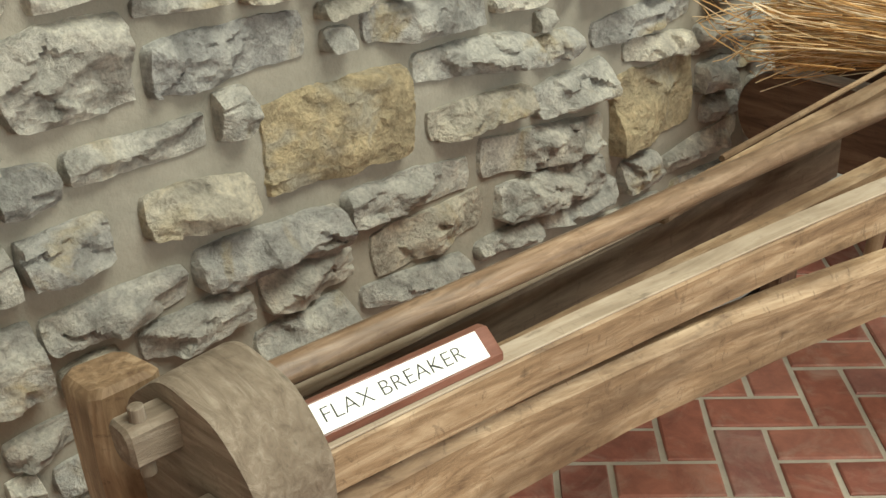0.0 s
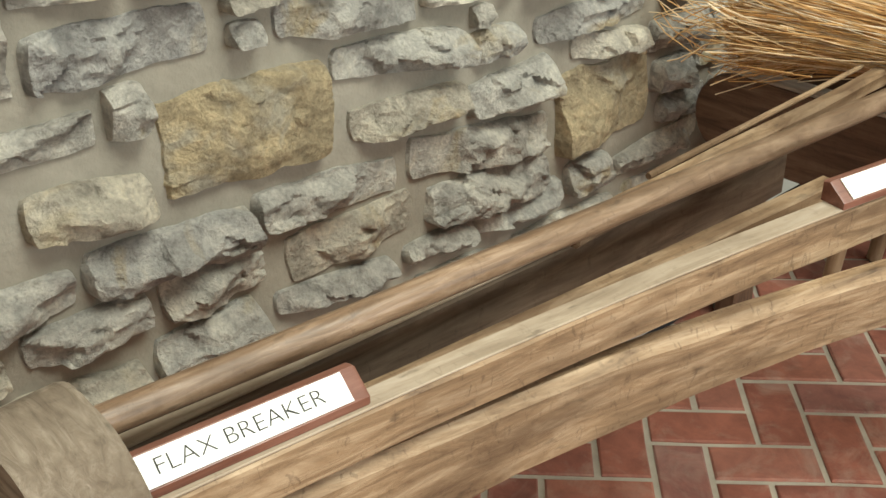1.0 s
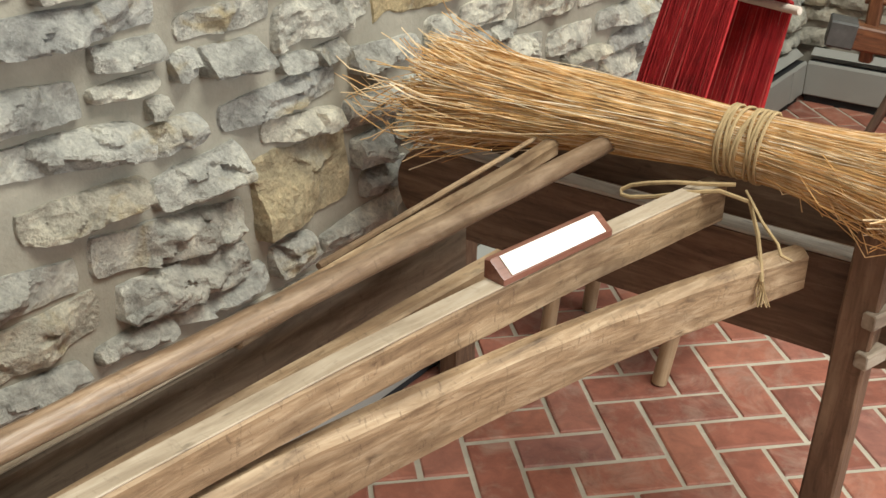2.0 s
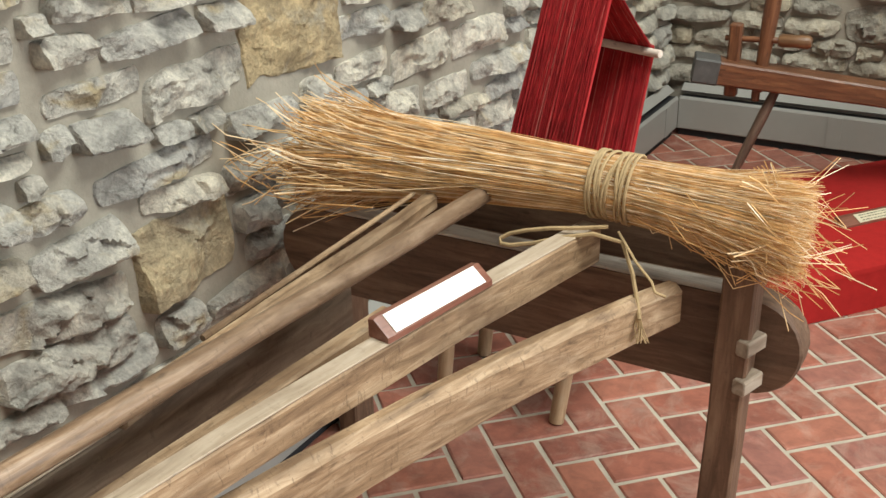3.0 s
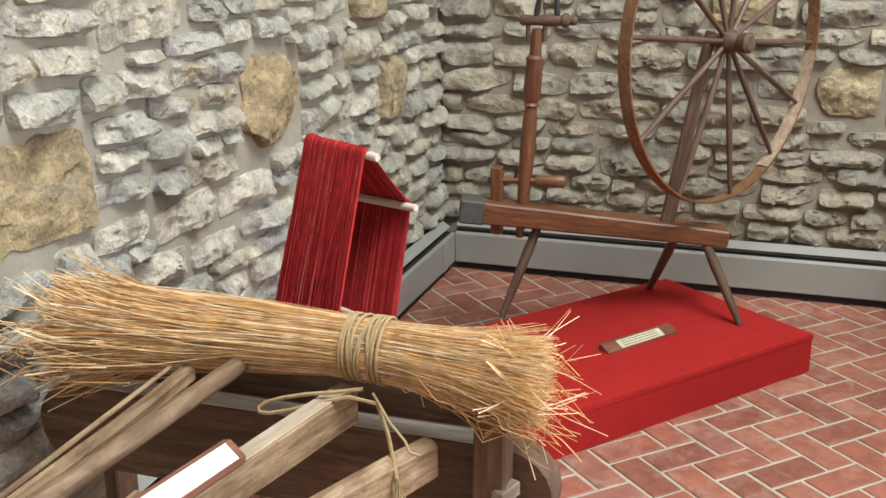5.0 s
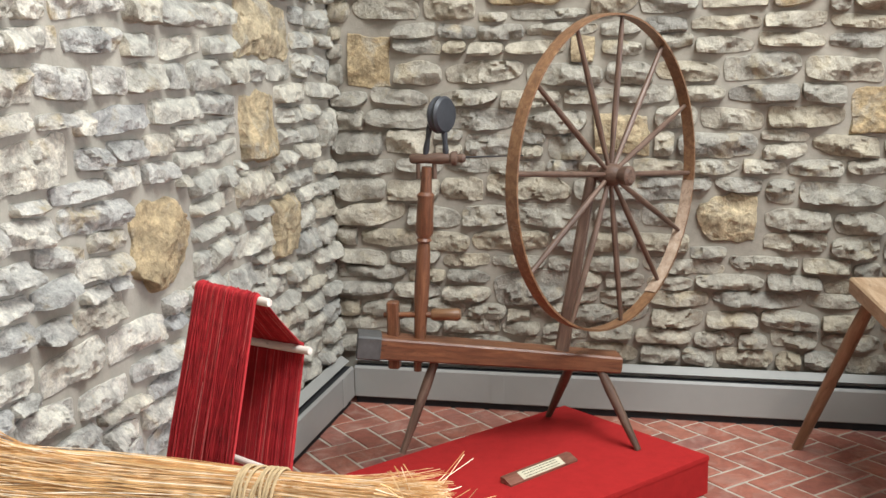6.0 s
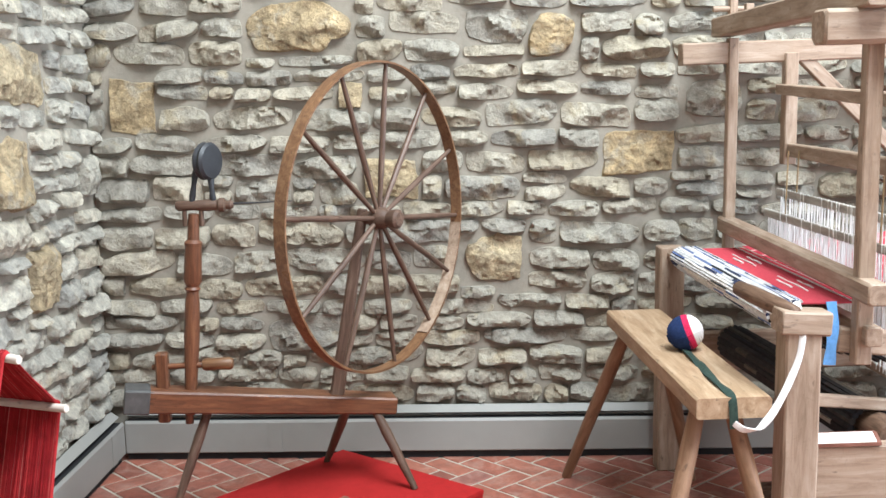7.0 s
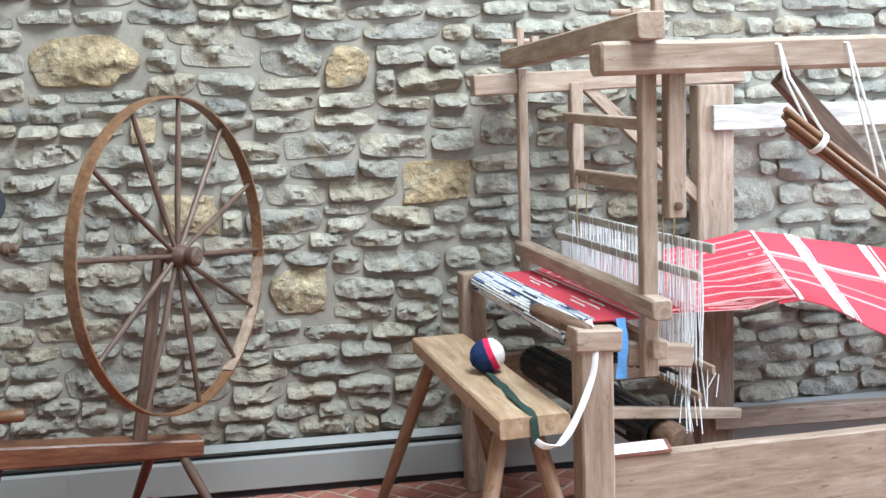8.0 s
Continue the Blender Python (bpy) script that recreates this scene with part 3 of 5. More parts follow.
    # twine wraps
    for k in range(11):
        bm = bmesh.new()
        s = 0.655 + 0.055 * k / 10
        x, y, z, hh, hd = at(s)
        lean = rng.gauss(0, 0.006)
        pts = [Vector((x + lean * math.cos(2 * math.pi * j / 28 + k), y + (hd + 0.004) * math.cos(2 * math.pi * j / 28), z + (hh + 0.004) * math.sin(2 * math.pi * j / 28))) for j in range(29)]
        tube_into(bm, pts, 0.0024, 6)
        part("twine_wrap", bm, twine_mat, ob, "wound jute twine")
    bm = bmesh.new()
    loop = [(0.775, -3.15, 0.705), (0.74, -3.165, 0.702), (0.70, -3.175, 0.698), (0.665, -3.18, 0.690), (0.640, -3.182, 0.681), (0.628, -3.186, 0.673), (0.630, -3.19, 0.667), (0.645, -3.19, 0.667), (0.68, -3.187, 0.676), (0.72, -3.178, 0.689), (0.76, -3.165, 0.697), (0.80, -3.16, 0.69), (0.825, -3.185, 0.66), (0.842, -3.21, 0.635), (0.852, -3.225, 0.615)]
    tube_into(bm, loop, 0.0032, 6)
    tube_into(bm, [(0.79, -3.15, 0.70), (0.83, -3.19, 0.68), (0.86, -3.21, 0.665), (0.868, -3.218, 0.655), (0.882, -3.215, 0.650)], 0.002, 6)
    for k in range(9):
        tube_into(bm, [(0.850, -3.222, 0.622), (0.853 + rng.gauss(0, 0.003), -3.227, 0.605), (0.857 + rng.gauss(0, 0.006), -3.23 + rng.gauss(0, 0.003), 0.584)], 0.0016, 4, 0.0008)
    part("twine_loop", bm, twine_mat, ob, "loose looped twine end")
    return ob


flax_bundle()


SITE[0] = site(1.019, 2.82, -0.117, 0.329)
# ---- yarn reel on its stand ----
def yarn_reel():
    ob = thing("yarn_reel", (0.44, -2.38, 0), "wooden yarn reel wound with dark red wool on a stand", "yarn reel")
    a0, a1 = Vector((0.353, -2.267, 0.905)), Vector((0.527, -2.349, 0.895))
    b0, b1 = Vector((0.385, -2.130, 0.750)), Vector((0.561, -2.210, 0.755))
    ax = (a1 - a0).normalized()
    c0, c1 = Vector((0.266, -2.393, 0.335)), Vector((0.266, -2.393, 0.335)) + ax * 0.208
    d0, d1 = Vector((0.350, -2.255, 0.345)), Vector((0.350, -2.255, 0.345)) + ax * 0.20
    rod("bar", ob, a0 - ax * 0.012, a1 + ax * 0.018, 0.009, white_wood, "whitened dowel")
    rod("bar", ob, b0 - ax * 0.012, b1 + ax * 0.02, 0.009, white_wood, "whitened dowel")
    rod("bar", ob, c0 - ax * 0.012, c1 + ax * 0.018, 0.009, white_wood, "whitened dowel")
    rod("bar", ob, d0 - ax * 0.012, d1 + ax * 0.018, 0.009, white_wood, "whitened dowel")
    back = Vector((0.006, 0.014, 0))
    beam("upright", ob, a0 - ax * 0.004 + back, c0 - ax * 0.006 + back, 0.009, 0.012, white_wood, "whitened upright", 0.002, 0.0005)
    e0 = Vector((0.405, -2.335, 0.560))
    rod("cross_bar", ob, e0, e0 + ax * 0.155, 0.007, white_wood, "whitened dowel")
    rng = random.Random(9)

    out_front = ax.cross((c0 - a0).normalized()).normalized()
    out_front = out_front if out_front.y < 0 else -out_front
    up = Vector((0, 0, 1))

    def loops(count):
        """Threads that run up the front, over both top bars and down the back."""
        bm = bmesh.new()
        for i in range(count):
            k = (i + rng.random()) / count
            k2 = min(1, max(0, k + (rng.gauss(0, 0.05) if rng.random() > 0.42 else rng.gauss(0, 0.28))))
            k3 = min(1, max(0, k + rng.gauss(0, 0.04)))
            lift = 0.0105 + abs(rng.gauss(0, 0.0025))
            A, B, C, D = a0.lerp(a1, 0.03 + 0.92 * k), b0.lerp(b1, 0.03 + 0.92 * k3), c0.lerp(c1, 0.03 + 0.94 * k2), d0.lerp(d1, 0.03 + 0.94 * k3)
            mid = C.lerp(A, 0.5) + out_front * (lift + rng.gauss(0, 0.002))
            pts = [C + out_front * lift, mid, A + out_front * lift, A + (out_front + up).normalized() * lift, A + up * lift, A.lerp(B, 0.5) + up * (lift * 0.8), B + up * lift, B + (up - out_front).normalized() * lift, B - out_front * lift, B.lerp(D, 0.5) - out_front * (lift + rng.gauss(0, 0.002)), D - out_front * lift]
            tube_into(bm, pts, rng.uniform(0.0012, 0.0021), 4)
        return bm

    tagged(part("skein", loops(340), yarn_mat, ob, "dark red wool strands"), kind="stuff")
    # stand
    beam("hub_bar", ob, (0.335, -2.22, 0.60), (0.395, -2.36, 0.60), 0.03, 0.04, dark_wood)
    beam("post", ob, (0.37, -2.30, 0.26), (0.37, -2.30, 0.62), 0.04, 0.04, dark_wood)
    beam("seat", ob, (0.19, -2.40, 0.265), (0.60, -2.44, 0.265), 0.24, 0.035, bench_wood, "pale pine board", 0.006)
    for x, y in ((0.215, -2.30), (0.205, -2.50), (0.44, -2.35)):
        rod("leg", ob, (x, y, 0.0), (x + 0.02, y, 0.25), 0.017, bench_wood, "", 12, 0.019)
    rod("leg", ob, (0.482, -2.508, 0.0), (0.505, -2.47, 0.25), 0.017, bench_wood, "pale turned leg", 12, 0.019)
    return ob


yarn_reel()


SITE[0] = site(0.9459, 3.55, -0.0776, 0.1657)
# ---- red platform and its sign ----
def platform():
    ob = thing("display_platform", (1.1, -1.2, 0), "low display platform covered in bright red felt", "platform")
    r = Vector((1.578, -1.055, 0))
    back = Vector((1.07, -0.597, 0))
    length = (r - back).length
    across = (r - back) / length
    front = Vector((across.y, -across.x, 0))
    front = front if front.y < 0 else -front
    size = 1.32
    corners = [r, back, back + front * size, r + front * size]

    c = sum(corners, Vector()) / 4

    def inset(p, d, z):
        q = p + (c - p).normalized() * d
        return (q.x, q.y, z)

    top = [[inset(p, d, z) for p in corners] for d, z in ((0.0, 0.118), (0.0, 0.130), (0.004, 0.1355), (0.012, 0.137))]
    part("top_panel", loft(top), felt_mat, ob)
    for p, q in zip(corners, corners[1:] + corners[:1]):
        a, b, z = inset(p, 0.003, 0), inset(q, 0.003, 0), 0.118
        i0, i1 = inset(p, 0.02, 0), inset(q, 0.02, 0)
        part("side_panel", loft([[a, b, i1, i0], [(x, y, z) for x, y, _ in (a, b, i1, i0)]]), felt_mat, ob)
    return ob


platform()
plaque("platform_sign", (1.024, -1.262, 0.137), 270 - 40, 0, 0.31, 0.05, 0.022, "low brown wedge with a small cream card on red felt", None, 0.62, cream_mat)


# ---- great spinning wheel ----
def spinning_wheel():
    ob = thing("spinning_wheel", (0.95, -0.95, 0.137), "tall reddish maple walking wheel with bentwood rim and sloping bench", "spinning wheel")
    t0, t1 = Vector((0.40, -1.13, 0.515)), Vector((1.275, -0.905, 0.408))
    beam("bench", ob, t0, t1, 0.10, 0.078, wheel_wood, "reddish sloping plank", 0.006, 0.001, 0.10, 0.058)
    d = (t1 - t0).normalized()
    beam("bench_end", ob, t0 - d * 0.008, t0 + d * 0.075, 0.104, 0.082, grey_paint, "dark grey bench end", 0.006, 0.001)
    # legs
    turned("leg", ob, (0.545, -1.155, 0.137), (0.655, -1.05, 0.46), [(0, 0.011), (0.3, 0.015), (0.7, 0.018), (1, 0.014)], spoke_wood)
    turned("leg", ob, (1.016, -0.731, 0.137), (1.115, -0.885, 0.405), [(0, 0.011), (0.3, 0.015), (0.7, 0.018), (1, 0.014)], spoke_wood)
    turned("leg", ob, (1.343, -1.038, 0.137), (1.205, -0.945, 0.405), [(0, 0.011), (0.3, 0.015), (0.7, 0.018), (1, 0.014)], spoke_wood)
    # wheel
    c = Vector((1.240, -0.93, 1.070))
    turn = radians(57)
    u, nrm = Vector((math.cos(turn), math.sin(turn), 0)), Vector((math.sin(turn), -math.cos(turn), 0))
    up = Vector((0, 0, 1))
    m = Matrix((u, nrm, up)).transposed().to_4x4()
    m.translation = c
    R, band, thick = 0.532, 0.044, 0.007
    bm = bmesh.new()
    rings = []
    for i in range(73):
        a = 2 * math.pi * i / 72
        w = 0.0015 * math.sin(3 * a)
        q = [(R - thick, -band / 2), (R, -band / 2), (R + 0.001, 0), (R, band / 2), (R - thick, band / 2), (R - thick, 0)]
        rings.append([((r + w) * math.sin(a), y, (r + w) * math.cos(a)) for r, y in q])
    bm = loft(rings, caps=False)
    bmesh.ops.remove_doubles(bm, verts=bm.verts, dist=1e-5)
    rim = part("rim", bm, rim_wood, ob, "bent oak rim with a lapped joint", m)
    a0, a1 = radians(98), radians(150)
    rings = []
    for i in range(15):
        a = a0 + (a1 - a0) * i / 14
        rings.append([(r * math.sin(a), y, r * math.cos(a)) for r, y in ((R - thick - 0.004, -band / 2), (R - thick, -band / 2), (R - thick, band / 2), (R - thick - 0.004, band / 2))])
    part("rim_lap", loft(rings), loom_wood, rim, "pale lapped end of the rim", m)
    def lw(x, y, z):
        return m @ Vector((x, y, z))
    turned("hub", ob, lw(0, -0.075, 0), lw(0, 0.085, 0), [(0, 0.018), (0.1, 0.024), (0.25, 0.022), (0.32, 0.036), (0.45, 0.040), (0.6, 0.038), (0.72, 0.026), (0.8, 0.032), (0.95, 0.034), (1, 0.024)], spoke_wood, "dark turned hub", 20)
    for deg in (7, 37, 67, 95, 119, 143, 172, 205, 239, 276, 308, 338):
        a = radians(deg)
        s, k = math.sin(a), math.cos(a)
        turned("spoke", ob, lw(0.03 * s, 0.0, 0.03 * k), lw((R - thick) * s, 0.0, (R - thick) * k), [(0, 0.008), (0.12, 0.0085), (0.3, 0.0105), (0.6, 0.0105), (0.9, 0.0085), (1, 0.007)], spoke_wood, "", 10)
    # leaning post that carries the axle
    beam("wheel_post", ob, (1.075, -0.955, 0.44), lw(0, -0.072, 0) + Vector((0.004, 0, 0.03)), 0.05, 0.055, spoke_wood, "dark leaning post", 0.008, 0.001, 0.036, 0.04, up=(0, 1, 0))
    # spindle post with its head
    turned("spindle_post", ob, (0.595, -1.075, 0.44), (0.640, -1.075, 1.115), [(0, 0.016), (0.12, 0.02), (0.4, 0.026), (0.56, 0.024), (0.62, 0.020), (0.632, 0.027), (0.645, 0.021), (0.67, 0.030), (0.84, 0.027), (0.86, 0.030), (0.875, 0.020), (1, 0.017)], wheel_wood, "", 18)
    bar = turned("head_bar", ob, (0.583, -1.075, 1.142), (0.77, -1.075, 1.142), [(0, 0.012), (0.05, 0.018), (0.3, 0.016), (0.55, 0.020), (0.72, 0.017), (0.76, 0.024), (0.84, 0.024), (0.87, 0.014), (0.95, 0.016), (1, 0.010)], spoke_wood)
    turned("head_peg", bar, (0.635, -1.075, 1.15), (0.655, -1.075, 1.265), [(0, 0.008), (0.2, 0.011), (0.5, 0.008), (0.8, 0.011), (1, 0.007)], iron_mat)
    turned("head_peg", bar, (0.705, -1.075, 1.15), (0.700, -1.075, 1.24), [(0, 0.008), (0.2, 0.011), (0.5, 0.008), (0.8, 0.011), (1, 0.007)], iron_mat)
    turned("pulley", bar, (0.672, -1.062, 1.285), (0.712, -1.082, 1.285), [(0, 0.02), (0.05, 0.055), (0.25, 0.062), (0.5, 0.058), (0.75, 0.062), (0.95, 0.054), (1, 0.02)], iron_mat, "black braided disc", 22)
    rod("spindle", bar, (0.765, -1.075, 1.146), (0.96, -1.07, 1.150), 0.003, iron_mat, "thin iron spindle", 8, 0.0015)
    for x in (0.61, 0.665):
        rod("small_peg", ob, (x, -1.075, 1.075), (x, -1.075, 1.135), 0.008, spoke_wood)
    # tension screw
    screw_post = beam("screw_post", ob, (0.512, -1.085, 0.42), (0.512, -1.085, 0.655), 0.04, 0.042, wheel_wood, "", 0.006, 0.001, up=(0, 1, 0))
    rod("screw", screw_post, (0.478, -1.08, 0.606), (0.66, -1.078, 0.610), 0.010, wheel_wood)
    turned("screw_handle", screw_post, (0.645, -1.078, 0.610), (0.745, -1.077, 0.612), [(0, 0.017), (0.1, 0.021), (0.5, 0.02), (0.9, 0.022), (1, 0.015)], rim_wood, "turned orange handle")
    rod("under_peg", ob, (0.590, -1.075, 0.408), (0.592, -1.075, 0.47), 0.014, wheel_wood)
    return ob


spinning_wheel()


SITE[0] = Matrix()
# ---- weaver's bench ----
def weaver_bench():
    ob = thing("weaver_bench", (2.05, -0.95, 0), "plain yellow pine bench with splayed round legs beside the loom", "bench")
    m = pose(2.050, -0.945, 0.624, 0, 0, 90 + 4.5)
    hl, hw, h = 0.535, 0.096, 0.027
    rings = []
    for i in range(13):
        x = -hl + 2 * hl * i / 12
        e = 0.004 if i in (0, 12) else 0
        rings.append([(x, y * (1 - e), z + 0.0015 * noise.noise(Vector((x * 5, y * 9, 3)))) for y, z in ((-hw, -h + 0.006), (-hw + 0.005, -h), (hw - 0.005, -h), (hw, -h + 0.006), (hw, h - 0.006), (hw - 0.006, h), (-hw + 0.006, h), (-hw, h - 0.006))])
    part("seat", loft(rings), bench_wood, ob, "worn pale pine plank", m)
    prof = [(0, 0.018), (0.3, 0.021), (0.8, 0.024), (1, 0.02)]
    for foot, head in (((1.785, -0.29), (1.965, -0.54)), ((2.235, -0.33), (2.075, -0.54)), ((1.845, -1.63), (2.03, -1.36)), ((2.235, -1.60), (2.11, -1.36))):
        turned("leg", ob, (*foot, 0), (*head, 0.605), prof, bench_leg_wood)
    return ob


weaver_bench()


def rag_ball():
    """A ball wound from rag strips in three colours."""
    ob = thing("rag_ball", (2.068, -0.99, 0.651), "ball of navy pink and white wound rag strips", "rag ball")
    c = Vector((2.068, -0.99, 0.651 + 0.052))
    rng = random.Random(3)
    bands = (("navy_winding", navy_cloth, 34, -0.052, 0.004), ("pink_winding", pink_cloth, 12, 0.004, 0.021), ("white_winding", white_cloth, 18, 0.021, 0.05))
    ax = Vector((0.85, -0.15, 0.35)).normalized()
    s1 = ax.cross(Vector((0, 0, 1))).normalized()
    s2 = ax.cross(s1)
    for nm, mt, n, lo, hi in bands:
        bm = bmesh.new()
        for i in range(n):
            o = lo + (hi - lo) * (i + 0.5) / n
            r = math.sqrt(max(0.0001, 0.050**2 - o * o))
            tilt = rng.gauss(0, 0.12)
            pts = []
            for j in range(21):
                a = 2 * math.pi * j / 20
                pts.append(c + ax * (o + tilt * r * 0.25 * math.sin(a)) + s1 * r * math.cos(a) + s2 * r * math.sin(a))
            tube_into(bm, pts, 0.0032, 5)
        tagged(part(nm, bm, mt, ob, ""), kind="stuff")
    bm = bmesh.new()
    bmesh.ops.create_icosphere(bm, subdivisions=3, radius=0.049, matrix=Matrix.Translation(c))
    part("core", bm, white_cloth, ob)
    return ob


rag_ball()


def ribbon(name, points, width, material, label, side):
    ob = thing(name, points[0], label, "rag strip")
    sm = []
    for a, b in zip(points, points[1:]):
        for k in range(4):
            sm.append(Vector(a).lerp(Vector(b), k / 4))
    sm.append(Vector(points[-1]))
    for _ in range(2):
        sm = [sm[0]] + [(sm[i - 1] + sm[i] * 2 + sm[i + 1]) / 4 for i in range(1, len(sm) - 1)] + [sm[-1]]
    rings = []
    for i, p in enumerate(sm):
        d = (sm[min(i + 1, len(sm) - 1)] - sm[max(i - 1, 0)]).normalized()
        s = Vector(side)
        s = (s - d * s.dot(d)).normalized()
        n = d.cross(s)
        w = width / 2 * (0.85 + 0.3 * noise.noise(p * 14))
        s = (s + n * 1.3 * noise.noise(p * 9 + Vector((4, 0, 0)))).normalized()
        n = d.cross(s) * 0.0016
        rings.append([p - s * w - n, p - n * 2.2, p + s * w - n, p + s * w + n, p + n * 2.2, p - s * w + n])
    part("strip", loft(rings), material, ob)
    return ob


ribbon("green_rag_strip", [(2.066, -1.02, 0.656), (2.071, -1.15, 0.655), (2.074, -1.33, 0.655), (2.084, -1.43, 0.655), (2.086, -1.478, 0.654), (2.088, -1.487, 0.62), (2.090, -1.490, 0.575)], 0.030, green_cloth, "dark green rag strip trailing over the bench end", (1, 0, 0.1))
ribbon("white_rag_strip", [(2.088, -1.494, 0.590), (2.109, -1.505, 0.575), (2.147, -1.505, 0.576), (2.18, -1.50, 0.614), (2.217, -1.485, 0.673), (2.252, -1.47, 0.748), (2.262, -1.46, 0.805), (2.262, -1.43, 0.851), (2.262, -1.39, 0.872)], 0.022, white_cloth, "crumpled white rag strip hanging from the loom", (0.8, -0.5, 0.3))
SITE[0] = site(0.9158, 4.01, -0.042, 0.0374, 0.0627)
ribbon("blue_rag_strip", [(2.525, -1.675, 0.872), (2.527, -1.69, 0.82), (2.52, -1.70, 0.75), (2.515, -1.70, 0.695)], 0.038, blue_cloth, "light blue rag end hanging from the cloth", (1, -0.2, 0))


# ---- the loom ----
YF, YN = -0.43, -1.76
FOOT = -0.0685


def loom():
    ob = thing("floor_loom", (3.3, -1.1, 0), "pale oak timber-frame floor loom with a half-woven red rug", "loom")
    w = loom_wood
    # posts
    beam("post", ob, (2.392, YF, FOOT), (2.392, YF, 0.85), 0.085, 0.10, w, "", 0.006, 0.0015, up=(1, 0, 0))
    beam("post", ob, (2.402, YN, FOOT), (2.402, YN, 0.815), 0.085, 0.10, w, "", 0.006, 0.0015, up=(1, 0, 0))
    beam("arm", ob, (2.335, YN - 0.01, 0.845), (2.475, YN - 0.01, 0.835), 0.085, 0.065, w, "", 0.006, 0.0015)
    beam("rear_post", ob, (3.465, YF, FOOT), (3.465, YF, 1.575), 0.09, 0.165, w, "broad reddish post", 0.007, 0.0015, up=(1, 0, 0))
    beam("rear_post", ob, (4.55, YN, FOOT), (4.55, YN, 1.56), 0.09, 0.14, w, "", 0.007, 0.0015, up=(1, 0, 0))
    beam("rear_post", ob, (4.55, YF, FOOT), (4.55, YF, 1.56), 0.09, 0.14, w, "", 0.007, 0.0015, up=(1, 0, 0))
    # side rails
    beam("lower_rail", ob, (2.45, YN, 0.292), (4.62, YN, 0.285), 0.045, 0.385, w, "broad pale side board", 0.006, 0.002)
    beam("lower_rail", ob, (2.44, YF, 0.42), (3.40, YF, 0.42), 0.045, 0.16, w, "", 0.006, 0.0015)
    beam("foot_rail", ob, (3.40, YF - 0.12, 0.16), (4.6, YF - 0.12, 0.12), 0.07, 0.08, w, "", 0.006, 0.0015)
    beam("top_rail", ob, (2.425, YN, 1.628), (4.7, YN, 1.640), 0.095, 0.092, w, "heavy pale top timber", 0.012, 0.002)
    beam("top_rail", ob, (2.42, YF, 1.60), (3.60, YF, 1.625), 0.07, 0.085, w, "", 0.006, 0.0015)
    # paler than the other timbers: strong window light painted into its wood
    beam("back_rail", ob, (3.44, YF - 0.055, 1.437), (4.7, YF - 0.055, 1.43), 0.03, 0.105, pale_wood, "wide board painted pale as if lit by the window", 0.004, 0.001)
    # castle beam across, with pegs
    beam("castle_beam", ob, (2.61, YF + 0.10, 1.705), (2.55, YN - 0.10, 1.712), 0.08, 0.075, w, "", 0.006, 0.0015)
    for y, h in ((YF + 0.05, 0.10), (YF - 0.14, 0.05), (YN + 0.06, 0.12), (YN + 0.22, 0.06)):
        beam("peg", ob, (2.64, y, 1.725), (2.64, y, 1.73 + h), 0.03, 0.032, w, "", 0.003, 0.0005, up=(0, 1, 0))
    rod("dowel", ob, (2.56, YF + 0.05, 1.775), (2.72, YF + 0.05, 1.775), 0.011, w)
    rod("dowel", ob, (2.56, YN + 0.22, 1.775), (2.72, YN + 0.22, 1.775), 0.011, w)
    # beater
    beam("swing_arm", ob, (2.62, YF - 0.02, 1.66), (2.62, YF - 0.02, 0.72), 0.038, 0.04, w, "", 0.004, 0.001, up=(1, 0, 0))
    beam("swing_arm", ob, (2.60, YN + 0.05, 1.66), (2.60, YN + 0.05, 0.70), 0.042, 0.048, w, "", 0.004, 0.001, up=(1, 0, 0))
    beam("batten", ob, (2.615, YF + 0.02, 0.935), (2.595, YN - 0.06, 0.915), 0.06, 0.062, w, "pale batten", 0.008, 0.001)
    beam("batten", ob, (2.625, YF, 0.785), (2.615, YN + 0.0, 0.785), 0.05, 0.055, w, "", 0.006, 0.001)
    beam("stretcher", ob, (2.54, YN + 0.09, 0.765), (2.76, YN + 0.11, 0.735), 0.05, 0.07, w, "", 0.006, 0.001)
    # harness supports
    beam("hanger", ob, (2.845, YF - 0.03, 1.60), (2.845, YF - 0.03, 1.17), 0.05, 0.05, w, "", 0.004, 0.001, up=(1, 0, 0))
    beam("hanger", ob, (2.675, YN + 0.03, 1.60), (2.675, YN + 0.03, 1.17), 0.05, 0.055, w, "", 0.004, 0.001, up=(1, 0, 0))
    rod("hanger_peg", ob, (2.675, YN - 0.005, 1.205), (2.675, YN + 0.07, 1.205), 0.012, dark_wood)
    beam("harness_bar", ob, (2.82, YF + 0.0, 1.462), (2.70, YN + 0.05, 1.43), 0.04, 0.04, w, "", 0.004, 0.001)
    beam("harness_bar", ob, (2.86, YF + 0.0, 1.225), (2.70, YN + 0.05, 1.245), 0.04, 0.05, w, "", 0.004, 0.001)
    beam("brace", ob, (2.90, YF - 0.01, 1.585), (3.40, YF - 0.01, 1.10), 0.035, 0.05, w, "", 0.004, 0.001)
    beam("brace", ob, (3.0, YN + 0.01, 1.57), (3.36, YN + 0.01, 1.22), 0.04, 0.06, dark_wood, "", 0.004, 0.001)
    # breast beam and cloth
    beam("breast_beam", ob, (2.40, YF + 0.02, 0.82), (2.40, YN + 0.05, 0.82), 0.06, 0.055, w, "", 0.02, 0.001)
